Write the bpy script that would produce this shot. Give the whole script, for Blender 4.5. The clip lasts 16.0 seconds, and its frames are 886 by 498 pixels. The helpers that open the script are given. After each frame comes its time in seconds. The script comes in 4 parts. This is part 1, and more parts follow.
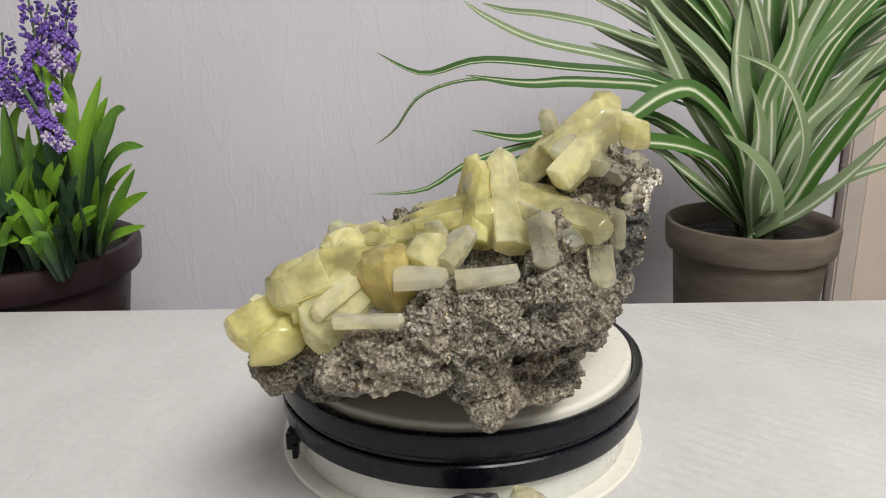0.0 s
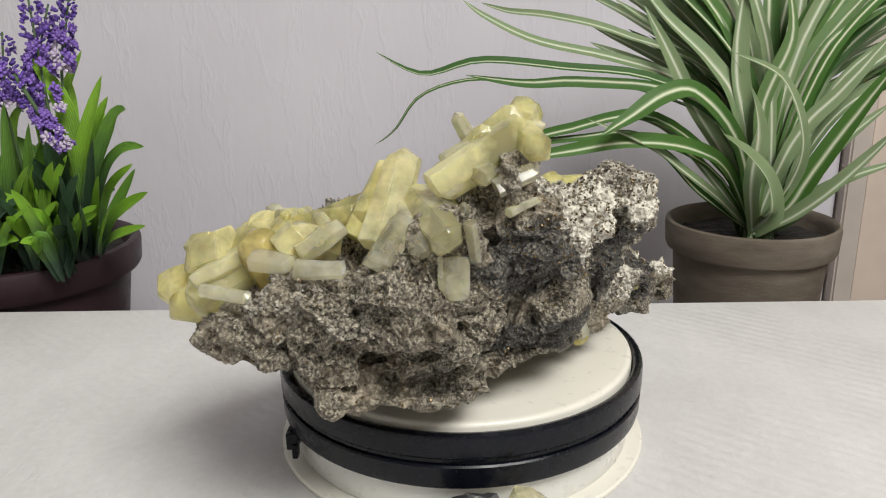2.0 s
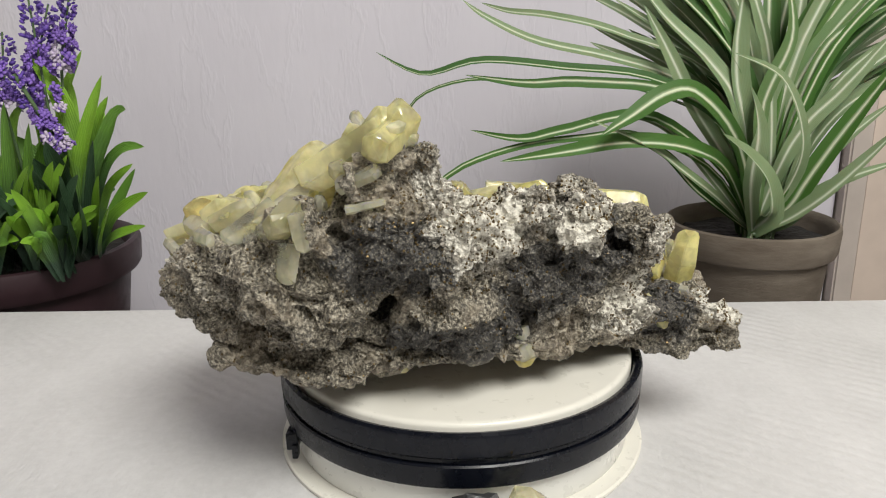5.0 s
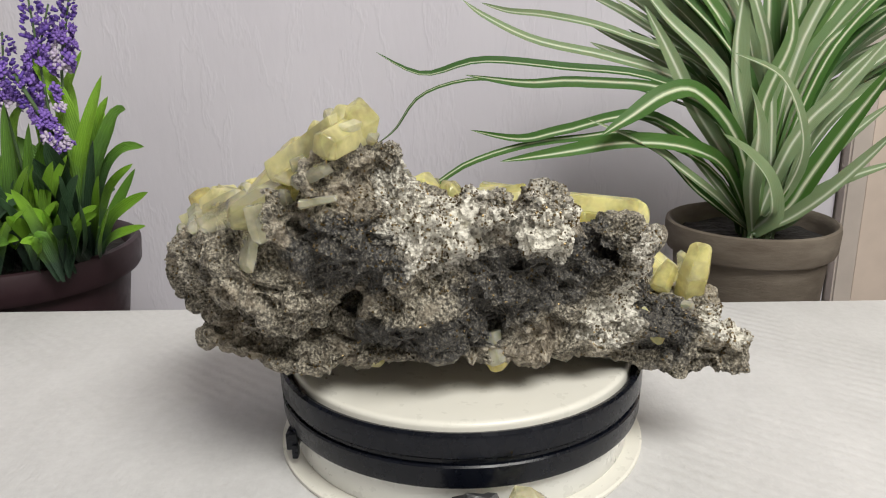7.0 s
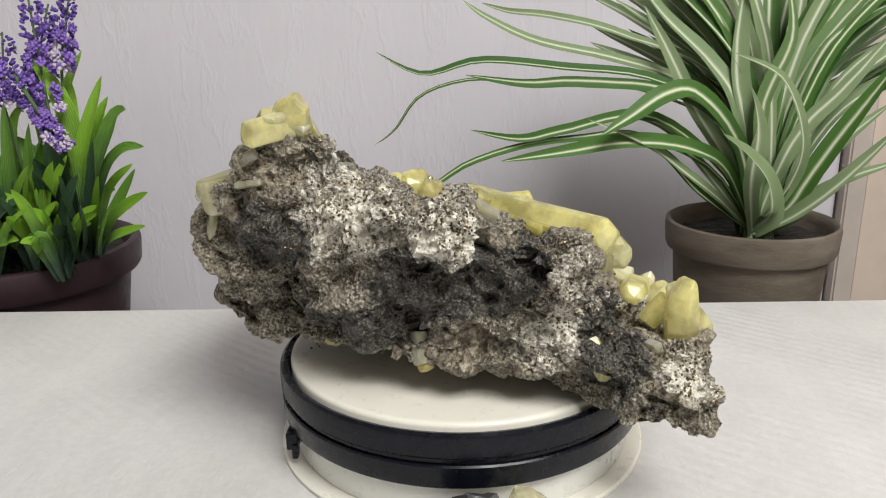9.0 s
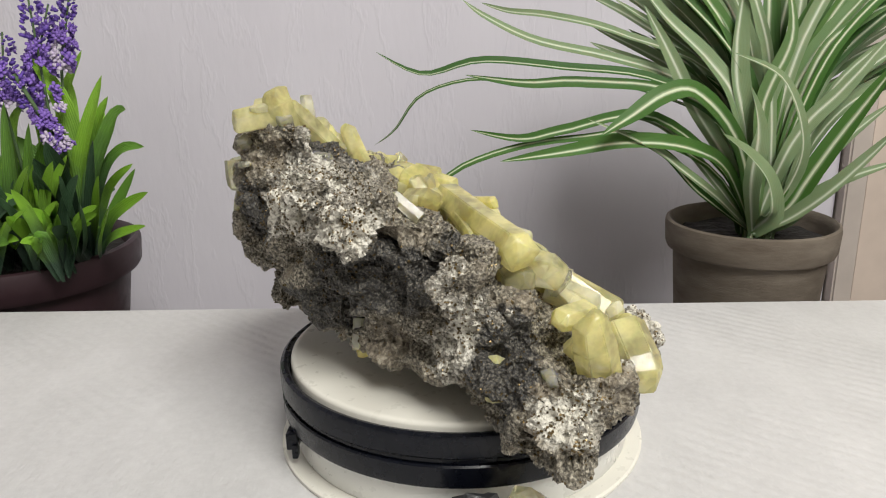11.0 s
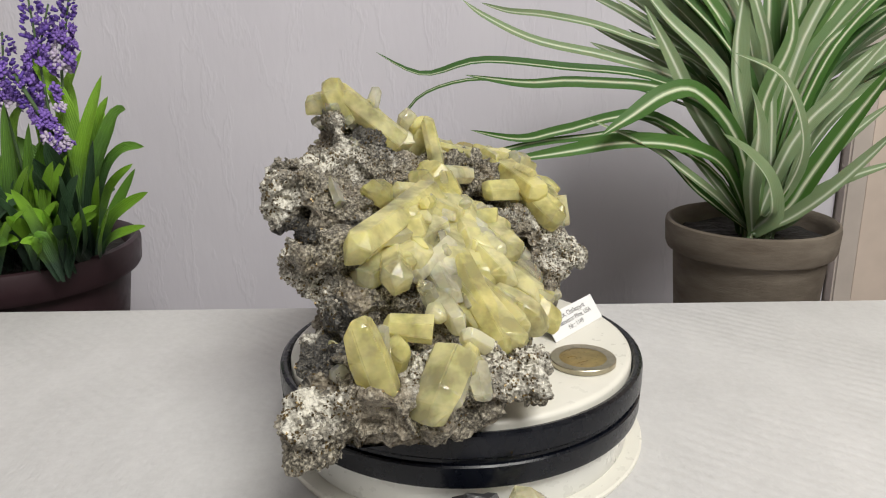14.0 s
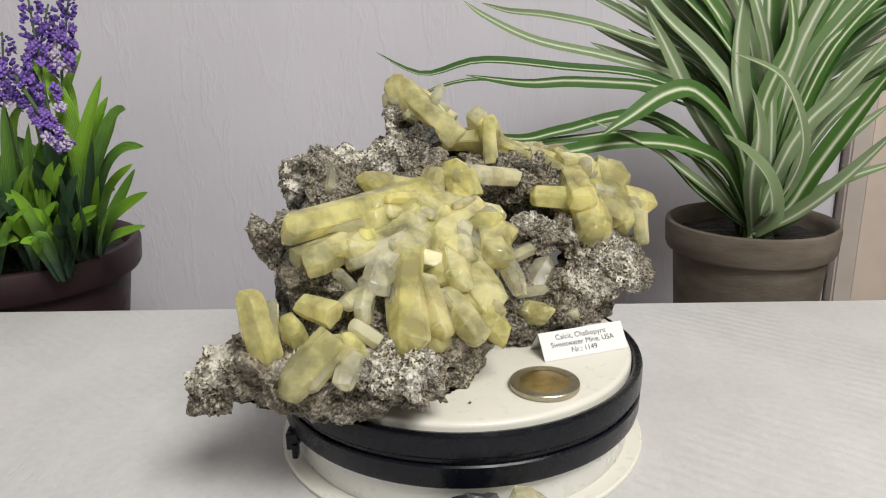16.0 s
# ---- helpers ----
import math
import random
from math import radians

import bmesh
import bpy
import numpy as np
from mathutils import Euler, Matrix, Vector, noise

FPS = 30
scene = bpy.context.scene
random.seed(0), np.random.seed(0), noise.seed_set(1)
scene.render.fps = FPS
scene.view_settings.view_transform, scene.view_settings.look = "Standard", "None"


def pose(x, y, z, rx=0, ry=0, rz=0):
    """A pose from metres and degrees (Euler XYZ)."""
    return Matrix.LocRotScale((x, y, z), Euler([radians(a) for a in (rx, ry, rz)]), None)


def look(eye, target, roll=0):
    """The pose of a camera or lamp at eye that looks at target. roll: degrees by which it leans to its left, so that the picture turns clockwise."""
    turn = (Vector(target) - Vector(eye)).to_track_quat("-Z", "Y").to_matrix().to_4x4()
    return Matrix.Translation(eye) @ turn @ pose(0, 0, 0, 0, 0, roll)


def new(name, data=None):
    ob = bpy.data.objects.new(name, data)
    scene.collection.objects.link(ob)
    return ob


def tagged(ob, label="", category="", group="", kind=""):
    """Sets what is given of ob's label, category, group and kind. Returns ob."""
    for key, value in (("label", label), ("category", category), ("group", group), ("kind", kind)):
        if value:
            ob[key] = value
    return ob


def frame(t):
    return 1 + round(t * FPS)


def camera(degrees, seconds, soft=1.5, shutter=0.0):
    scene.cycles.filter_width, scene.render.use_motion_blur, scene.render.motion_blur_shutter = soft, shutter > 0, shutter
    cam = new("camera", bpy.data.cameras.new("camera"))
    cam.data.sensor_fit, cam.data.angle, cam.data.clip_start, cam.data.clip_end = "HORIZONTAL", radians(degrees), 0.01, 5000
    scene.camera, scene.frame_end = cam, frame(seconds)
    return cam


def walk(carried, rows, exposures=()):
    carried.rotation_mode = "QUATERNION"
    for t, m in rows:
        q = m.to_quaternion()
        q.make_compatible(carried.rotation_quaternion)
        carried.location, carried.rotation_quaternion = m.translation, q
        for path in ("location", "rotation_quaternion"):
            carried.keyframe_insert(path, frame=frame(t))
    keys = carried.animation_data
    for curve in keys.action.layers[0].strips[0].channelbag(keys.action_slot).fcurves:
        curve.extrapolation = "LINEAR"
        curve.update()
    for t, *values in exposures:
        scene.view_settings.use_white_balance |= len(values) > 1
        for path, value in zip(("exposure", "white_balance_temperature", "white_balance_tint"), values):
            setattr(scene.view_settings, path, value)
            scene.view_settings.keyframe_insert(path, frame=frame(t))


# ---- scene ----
# ---- camera, standing still ----
cam = camera(60.56, 16.0, soft=1.1)
U = 0.001089                                  # unit of the specimen's plan, in metres
Z0 = 0.039                                    # top of the turntable's disc above the table
eye = (pose(0, -0.2979, 0.1664, 0, 0, 1.282) @ pose(0, 0, 0, 73.722) @ pose(0, 0, 0, 0, 0, -0.919))
walk(cam, [(0, eye), (16, eye)],
     [(0, 0.0, 6200, 10), (3.5, 0.05, 6200, 10), (7, 0.09, 6200, 10), (9, 0.12, 6200, 10), (11.3, 0.09, 6200, 10), (12.5, 0.05, 6200, 10), (14, 0.0, 6200, 10), (16, -0.04, 6200, 10)])

# ---- light: one soft room lamp overhead, a dim room round it ----
world = bpy.data.worlds.new("room_air")
scene.world = world
world.use_nodes = True
world.node_tree.nodes["Background"].inputs[0].default_value = (0.9, 0.93, 1, 1)
world.node_tree.nodes["Background"].inputs[1].default_value = 0.07
lamp = new("room_lamp", bpy.data.lights.new("room_lamp", "AREA"))
lamp.data.energy, lamp.data.shape, lamp.data.size, lamp.data.size_y = 29.3, "RECTANGLE", 0.8, 0.6
lamp.data.color = (1.0, 0.955, 0.86)
lamp.matrix_world = look((0.5, -0.85, 1.3), (0, 0.1, 0.05))


# ---- materials ----
class Nodes:
    """A material with a Principled shader and short ways to add nodes."""

    def __init__(self, name, rough=0.6, metal=0.0, spec=0.5):
        self.m = bpy.data.materials.new(name)
        self.m.use_nodes = True
        self.t = self.m.node_tree
        self.b = self.t.nodes["Principled BSDF"]
        self.put(self.b, Roughness=rough, Metallic=metal)
        self.b.inputs["Specular IOR Level"].default_value = spec
        self.c = self.node("ShaderNodeTexCoord").outputs["Object"]

    def node(self, kind, **inputs):
        n = self.t.nodes.new(kind)
        self.put(n, **inputs)
        return n

    def put(self, n, **inputs):
        for k, v in inputs.items():
            k = k.replace("_", " ")
            if hasattr(v, "is_linked"):
                self.t.links.new(v, n.inputs[k])
            else:
                n.inputs[k].default_value = v

    def noise(self, scale, detail=4, rough=0.55, stretch=None, at=None):
        at = at or self.c
        if stretch:
            mp = self.node("ShaderNodeMapping", Scale=stretch)
            self.t.links.new(at, mp.inputs["Vector"])
            at = mp.outputs[0]
        return self.node("ShaderNodeTexNoise", Vector=at, Scale=scale, Detail=detail, Roughness=rough).outputs["Fac"]

    def cells(self, scale, feature="F1", out="Distance"):
        n = self.node("ShaderNodeTexVoronoi", Vector=self.c, Scale=scale)
        n.feature = feature
        return n.outputs[out]

    def ramp(self, fac, *stops):
        n = self.node("ShaderNodeValToRGB", Fac=fac)
        e = n.color_ramp.elements
        while len(e) < len(stops):
            e.new(0.5)
        for i, (p, col) in enumerate(stops):
            e[i].position, e[i].color = p, (*(col if isinstance(col, tuple) else (col,) * 3), 1)
        return n.outputs["Color"]

    def mix(self, fac, a, b, mode="MIX"):
        n = self.t.nodes.new("ShaderNodeMix")
        n.data_type, n.blend_type = "RGBA", mode
        for k, v in ((0, fac), (6, a), (7, b)):
            if hasattr(v, "is_linked"):
                self.t.links.new(v, n.inputs[k])
            else:
                n.inputs[k].default_value = (*v, 1) if isinstance(v, tuple) else v
        return n.outputs[2]

    def math(self, op, a, b=0.5):
        n = self.t.nodes.new("ShaderNodeMath")
        n.operation = op
        for k, v in ((0, a), (1, b)):
            if hasattr(v, "is_linked"):
                self.t.links.new(v, n.inputs[k])
            else:
                n.inputs[k].default_value = v
        return n.outputs[0]

    def random(self):
        return self.node("ShaderNodeObjectInfo").outputs["Random"]

    def bump(self, height, dist=0.001, strength=0.5, under=None):
        n = self.node("ShaderNodeBump", Height=height, Distance=dist, Strength=strength)
        if under:
            self.t.links.new(under, n.inputs["Normal"])
        self.t.links.new(n.outputs[0], self.b.inputs["Normal"])
        return n.outputs[0]


def m_cloth():
    n = Nodes("white_tablecloth", 0.75, spec=0.25)
    base = n.ramp(n.noise(9, 5), (0.3, (0.52, 0.512, 0.51)), (0.7, (0.60, 0.592, 0.59)))
    base = n.mix(n.ramp(n.noise(230, 4, 0.7), (0.35, 0.0), (0.7, 0.30)), base, (0.72, 0.715, 0.71))
    base = n.mix(n.ramp(n.noise(48, 5, 0.6, (1, 0.5, 1)), (0.4, 0.0), (0.7, 0.22)), base, (0.44, 0.435, 0.43))
    n.put(n.b, Base_Color=base)
    a = n.bump(n.noise(14, 5, 0.6), 0.005, 0.35)
    b = n.bump(n.noise(120, 4, 0.6, (1, 0.6, 1)), 0.0012, 0.4, a)
    c = n.bump(n.noise(420, 3, 0.6, (1, 0.45, 1)), 0.0007, 0.6, b)
    # pressed diagonal ribs, worn away in places
    turn = n.node("ShaderNodeMapping", Vector=n.c, Rotation=(0, 0, radians(-52)))
    rib = n.node("ShaderNodeTexWave", Vector=turn.outputs[0], Scale=46, Distortion=2.2, Detail=3)
    rib.inputs["Detail Scale"].default_value = 1.5
    worn = n.ramp(n.noise(7, 3), (0.42, 0.1), (0.6, 1.0))
    n.bump(n.math("MULTIPLY", rib.outputs["Fac"], worn), 0.0009, 0.4, c)
    return n.m


def m_wallpaper():
    n = Nodes("lilac_grey_wallpaper", 0.8, spec=0.2)
    n.put(n.b, Base_Color=n.ramp(n.noise(6, 6), (0.3, (0.63, 0.605, 0.665)), (0.7, (0.69, 0.665, 0.725))))
    creases = n.ramp(n.noise(9, 5, 0.62, (1.6, 1, 0.5)), (0.47, 0.0), (0.5, 1.0), (0.53, 0.0))
    a = n.bump(creases, 0.0012, 0.2)
    n.bump(n.noise(16, 5, 0.55, (1.6, 1, 0.5)), 0.005, 0.2, a)
    return n.m


def m_plain(name, col, rough=0.6, metal=0.0, vary=0.12, scale=40, spec=0.5, relief=0.0):
    n = Nodes(name, rough, metal, spec)
    lo, hi = tuple(c * (1 - vary) for c in col), tuple(min(1, c * (1 + vary)) for c in col)
    f = n.noise(scale, 5)
    n.put(n.b, Base_Color=n.ramp(f, (0.3, lo), (0.7, hi)),
          Roughness=n.ramp(n.noise(scale * 4, 3), (0.3, max(0.02, rough - 0.07)), (0.7, min(1, rough + 0.07))))
    if relief:
        n.bump(f, relief, 0.5)
    return n.m


def m_rock():
    """Grey granular host rock; "crust" marks the white dolomite, "dark" the sulphide-rich zones."""
    n = Nodes("dark_matrix_rock", 0.55, spec=0.6)
    fine = n.noise(1300, 3, 0.75)
    mid = n.noise(330, 5, 0.72)
    dark = n.ramp(fine, (0.40, (0.010, 0.010, 0.011)), (0.52, (0.054, 0.050, 0.044)), (0.64, (0.21, 0.192, 0.155)))
    grey = n.ramp(n.noise(900, 5, 0.72), (0.38, (0.023, 0.020, 0.016)), (0.50, (0.165, 0.147, 0.112)), (0.62, (0.48, 0.44, 0.35)))
    tan = n.ramp(mid, (0.36, (0.05, 0.040, 0.028)), (0.50, (0.22, 0.185, 0.135)), (0.62, (0.46, 0.41, 0.32)))
    pale = n.ramp(n.noise(600, 5, 0.72), (0.35, (0.09, 0.083, 0.068)), (0.46, (0.38, 0.36, 0.305)), (0.58, (0.78, 0.75, 0.67)))
    crust = n.node("ShaderNodeAttribute")
    crust.attribute_name = "crust"
    lead = n.node("ShaderNodeAttribute")
    lead.attribute_name = "dark"
    soft = n.math("SUBTRACT", n.noise(95, 7, 0.72), 0.5)
    colr = n.mix(n.ramp(n.noise(40, 7, 0.7), (0.50, 0.0), (0.58, 0.85)), grey, tan)
    d = n.math("ADD", lead.outputs["Fac"], n.math("MULTIPLY", soft, 0.9))
    colr = n.mix(n.ramp(d, (0.27, 0.0), (0.36, 1.0)), colr, dark)
    c = n.math("ADD", crust.outputs["Fac"], n.math("MULTIPLY", soft, 1.1))
    colr = n.mix(n.ramp(c, (0.27, 0.0), (0.38, 1.0)), colr, pale)
    white = n.ramp(n.noise(500, 4, 0.7), (0.38, (0.30, 0.28, 0.23)), (0.52, (0.76, 0.73, 0.64)))
    colr = n.mix(n.ramp(c, (0.50, 0.0), (0.62, 1.0)), colr, white)
    # dust of sulphide specks and open pores
    speck = n.ramp(n.math("ADD", n.cells(430), n.math("MULTIPLY", n.noise(70, 3), 0.55)), (0.36, 1.0), (0.40, 0.0))
    colr = n.mix(speck, colr, (0.040, 0.031, 0.019))
    colr = n.mix(n.ramp(n.noise(130, 5, 0.66), (0.29, 0.9), (0.34, 0.0)), colr, (0.012, 0.011, 0.010))
    n.put(n.b, Base_Color=colr, Roughness=n.ramp(fine, (0.35, 0.30), (0.6, 0.75)))
    a = n.bump(n.noise(260, 7, 0.72), 0.0014, 0.6)
    n.bump(n.cells(620), 0.0011, 0.9, a)
    return n.m


def m_calcite(name, col, cloudy=0.5, pale=0.4):
    """Calcite: clear glassy body with milky veils in it, glossy faces with faint growth steps."""
    n = Nodes(name, 0.1, spec=0.5)
    tint = n.mix(n.random(), col, tuple(c + (0.93 - c) * pale for c in col))
    colr = n.mix(n.ramp(n.noise(34, 3, 0.5), (0.52, 0.0), (0.68, 0.4)), tint, (0.88, 0.78, 0.34))
    rough = n.ramp(n.noise(140, 3), (0.38, 0.06), (0.62, 0.2))
    a = n.bump(n.noise(110, 3, 0.5, (1, 1, 2.5)), 0.0012, 0.14)
    relief = n.bump(n.noise(420, 4, 0.6), 0.0004, 0.2, a)
    n.put(n.b, Base_Color=colr, Roughness=rough)
    n.b.inputs["Subsurface Weight"].default_value = 0.6
    n.b.inputs["Subsurface Radius"].default_value = (1.0, 0.9, 0.5)
    n.b.inputs["Subsurface Scale"].default_value = 0.003
    glass = n.node("ShaderNodeBsdfPrincipled", Base_Color=(1.0, 0.985, 0.84, 1), IOR=1.48, Roughness=rough, Normal=relief)
    glass.inputs["Transmission Weight"].default_value = 1.0
    glow = n.node("ShaderNodeBsdfTranslucent", Color=colr, Normal=relief)
    body = n.node("ShaderNodeMixShader", Fac=0.36)
    n.t.links.new(n.b.outputs[0], body.inputs[1])
    n.t.links.new(glow.outputs[0], body.inputs[2])
    # veils: milky patches
    veil = n.ramp(n.noise(60, 4, 0.55), (0.38, cloudy * 0.55), (0.60, min(1.0, cloudy * 1.6)))
    mix = n.node("ShaderNodeMixShader", Fac=veil)
    n.t.links.new(glass.outputs[0], mix.inputs[1])
    n.t.links.new(body.outputs[0], mix.inputs[2])
    n.t.links.new(mix.outputs[0], n.t.nodes["Material Output"].inputs["Surface"])
    return n.m


def m_leaf_lines(name, dull):
    """Variegated blade: green with a cream middle band and fine veins along it."""
    n = Nodes(name, 0.5, spec=0.25)
    uv = n.node("ShaderNodeUVMap").outputs[0]
    sep = n.node("ShaderNodeSeparateXYZ", Vector=uv)
    x = sep.outputs[0]
    wob = n.math("MULTIPLY", n.noise(30, 2), 0.16)
    x = n.math("ADD", x, wob)
    r = n.random()
    green = n.mix(r, (0.026, 0.088, 0.010), (0.068, 0.16, 0.026))
    x = n.math("ADD", x, n.math("MULTIPLY", n.math("SUBTRACT", n.math("FRACT", n.math("MULTIPLY", r, 11.7)), 0.5), 0.42))
    grey = n.mix(n.noise(25, 3), (0.14, 0.21, 0.095), (0.28, 0.35, 0.20))
    cream = (0.60, 0.65, 0.46)
    band = n.ramp(x, (0.40, 0.0), (0.47, 0.35), (0.53, 1.0), (0.58, 1.0), (0.64, 0.3), (0.72, 0.0))
    colr = n.mix(band, green, cream)
    # the older blades are duller, grey-green, with a faint stripe
    old = n.mix(n.math("MULTIPLY", band, 0.8), grey, (0.66, 0.69, 0.56))
    colr = n.mix(n.ramp(n.math("FRACT", n.math("MULTIPLY", r, 7.3)), (0.2, 0.0), (0.5, dull)), colr, old)
    vein = n.ramp(n.math("FRACT", n.math("MULTIPLY", x, 13.0)), (0.0, 0.8), (0.2, 1.0), (0.8, 1.0), (1.0, 0.8))
    n.put(n.b, Base_Color=n.mix(1.0, colr, vein, "MULTIPLY"))
    n.b.inputs["Subsurface Weight"].default_value = 0.1
    n.b.inputs["Subsurface Scale"].default_value = 0.002
    n.bump(vein, 0.0005, 0.5)
    return n.m


def m_leaf_tone(name, low, high):
    """Plastic lavender leaf: darker at the foot, bright at the tip."""
    n = Nodes(name, 0.45, spec=0.4)
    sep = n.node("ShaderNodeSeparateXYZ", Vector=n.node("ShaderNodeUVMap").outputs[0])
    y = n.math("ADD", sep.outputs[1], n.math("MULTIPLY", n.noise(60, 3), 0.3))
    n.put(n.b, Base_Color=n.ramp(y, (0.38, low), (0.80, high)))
    vein = n.ramp(n.math("FRACT", n.math("MULTIPLY", sep.outputs[0], 9.0)), (0.0, 0.0), (0.3, 1.0), (0.7, 1.0), (1.0, 0.0))
    n.bump(vein, 0.0005, 0.5)
    return n.m


def m_clay():
    n = Nodes("grey_brown_clay", 0.85, spec=0.2)
    f = n.noise(22, 6, 0.6, (1, 1, 3.5))
    n.put(n.b, Base_Color=n.ramp(f, (0.3, (0.105, 0.085, 0.066)), (0.7, (0.19, 0.162, 0.132))))
    n.bump(n.noise(160, 5, 0.6, (1, 1, 5)), 0.001, 0.35)
    return n.m


CLOTH, PAPER, ROCK = m_cloth(), m_wallpaper(), m_rock()
BEIGE = m_plain("beige_paint", (0.62, 0.52, 0.45), 0.7, vary=0.05, spec=0.3)
TRIM = m_plain("taupe_trim", (0.50, 0.44, 0.40), 0.6, vary=0.05, spec=0.3)
ROOM = m_plain("room_paint", (0.55, 0.54, 0.52), 0.9, vary=0.05, scale=3)
SHELF = m_plain("dark_shelf", (0.08, 0.07, 0.065), 0.6, scale=12)
CREAM = m_plain("cream_plastic", (0.74, 0.72, 0.65), 0.32, vary=0.03, spec=0.45)
WHITE = m_plain("white_plastic", (0.72, 0.72, 0.69), 0.3, vary=0.03)
BLACK = m_plain("black_gloss_plastic", (0.004, 0.005, 0.009), 0.27, vary=0.25, spec=0.32)
CLAY = m_clay()
PLUM = m_plain("plum_plastic", (0.035, 0.018, 0.022), 0.45, scale=30, spec=0.35)
SOIL = m_plain("dark_potting_soil", (0.02, 0.018, 0.016), 0.95, vary=0.6, scale=300, relief=0.003)
YELLOW = m_calcite("honey_calcite", (0.95, 0.88, 0.40), 0.50, 0.28)
GLASSY = m_calcite("clear_calcite", (0.92, 0.89, 0.66), 0.28, 0.4)
OPAQUE = m_calcite("white_calcite", (0.93, 0.89, 0.60), 0.48, 0.4)
AMBER = m_calcite("amber_calcite", (0.91, 0.77, 0.29), 0.46, 0.15)
PYRITE = m_plain("tarnished_brass_sulphide", (0.14, 0.10, 0.045), 0.36, 0.7, vary=0.7, scale=400)
DOLO = m_plain("pale_dolomite", (0.27, 0.25, 0.21), 0.5, vary=0.8, scale=500)
PLUMBAGO = m_plain("black_sulphide", (0.03, 0.03, 0.032), 0.4, vary=0.6, scale=250, relief=0.001)
GOLD = m_plain("worn_brass", (0.50, 0.38, 0.16), 0.34, 1.0, vary=0.15, scale=300, relief=0.0002)
SILVER = m_plain("worn_nickel", (0.45, 0.41, 0.31), 0.34, 1.0, vary=0.15, scale=300)
CARD = m_plain("white_card", (0.80, 0.80, 0.80), 0.6, vary=0.02, spec=0.3)
INK = m_plain("black_ink", (0.02, 0.02, 0.02), 0.6, vary=0.1)
BLADE, BLADE_FRESH = m_leaf_lines("variegated_blade", 0.9), m_leaf_lines("fresh_blade", 0.05)
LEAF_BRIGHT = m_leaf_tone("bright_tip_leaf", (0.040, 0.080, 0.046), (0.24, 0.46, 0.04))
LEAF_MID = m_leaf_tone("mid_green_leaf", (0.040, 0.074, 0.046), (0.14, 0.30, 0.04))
LEAF_DARK = m_leaf_tone("dark_green_leaf", (0.028, 0.05, 0.035), (0.055, 0.11, 0.055))
VIOLET = m_plain("violet_petal", (0.10, 0.05, 0.30), 0.6, vary=0.4, scale=60)
LILAC = m_plain("lilac_petal", (0.21, 0.12, 0.45), 0.6, vary=0.3, scale=60)
FADED = m_plain("faded_petal", (0.52, 0.45, 0.58), 0.6, vary=0.2, scale=60)
STEM = m_plain("green_stem", (0.09, 0.15, 0.06), 0.6)


# ---- building helpers ----
def mesh_of(name, bm, material, smooth=False):
    me = bpy.data.meshes.new(name)
    bm.to_mesh(me)
    bm.free()
    for m in (material if isinstance(material, list) else [material]):
        me.materials.append(m)
    if smooth:
        me.polygons.foreach_set("use_smooth", [True] * len(me.polygons))
    return me


def part(name, bm, material, parent, label="", smooth=False, kind=""):
    ob = new(name, mesh_of(name, bm, material, smooth))
    ob.parent = parent
    return tagged(ob, label, kind=kind)


def solid(name, x0, x1, y0, y1, z0, z1, material, bevel=0.0, turn=0.0):
    bm = bmesh.new()
    bmesh.ops.create_cube(bm, size=1, matrix=pose((x0 + x1) / 2, (y0 + y1) / 2, (z0 + z1) / 2, 0, 0, turn)
                          @ Matrix.Diagonal((x1 - x0, y1 - y0, z1 - z0, 1)))
    if bevel:
        bmesh.ops.bevel(bm, geom=bm.edges[:], offset=bevel, segments=3, affect="EDGES")
    return mesh_of(name, bm, material)


def lathe(profile, steps=96, wobble=0.0, seed=0):
    """A turned body from (radius, height) pairs; radius 0 closes it."""
    rng = random.Random(seed)
    bm = bmesh.new()
    rings = []
    for r, z in profile:
        if r < 1e-6:
            rings.append([bm.verts.new((0, 0, z))] * steps)
        else:
            rings.append([bm.verts.new((r * (1 + wobble * math.sin(3 * a + seed)) * math.cos(a), r * math.sin(a), z))
                          for a in (2 * math.pi * i / steps for i in range(steps))])
    for lo, hi in zip(rings, rings[1:]):
        for i in range(steps):
            j = (i + 1) % steps
            vs = list(dict.fromkeys((lo[i], lo[j], hi[j], hi[i])))
            if len(vs) > 2:
                bm.faces.new(vs)
    bmesh.ops.recalc_face_normals(bm, faces=bm.faces[:])
    return bm


def sharp_smooth(ob, degrees=35):
    """Smooth shading with the hard edges kept."""
    me = ob.data
    bm = bmesh.new()
    bm.from_mesh(me)
    for f in bm.faces:
        f.smooth = True
    for e in bm.edges:
        e.smooth = not (len(e.link_faces) == 2 and e.calc_face_angle(0) > radians(degrees))
    bm.to_mesh(me)
    bm.free()
    return ob


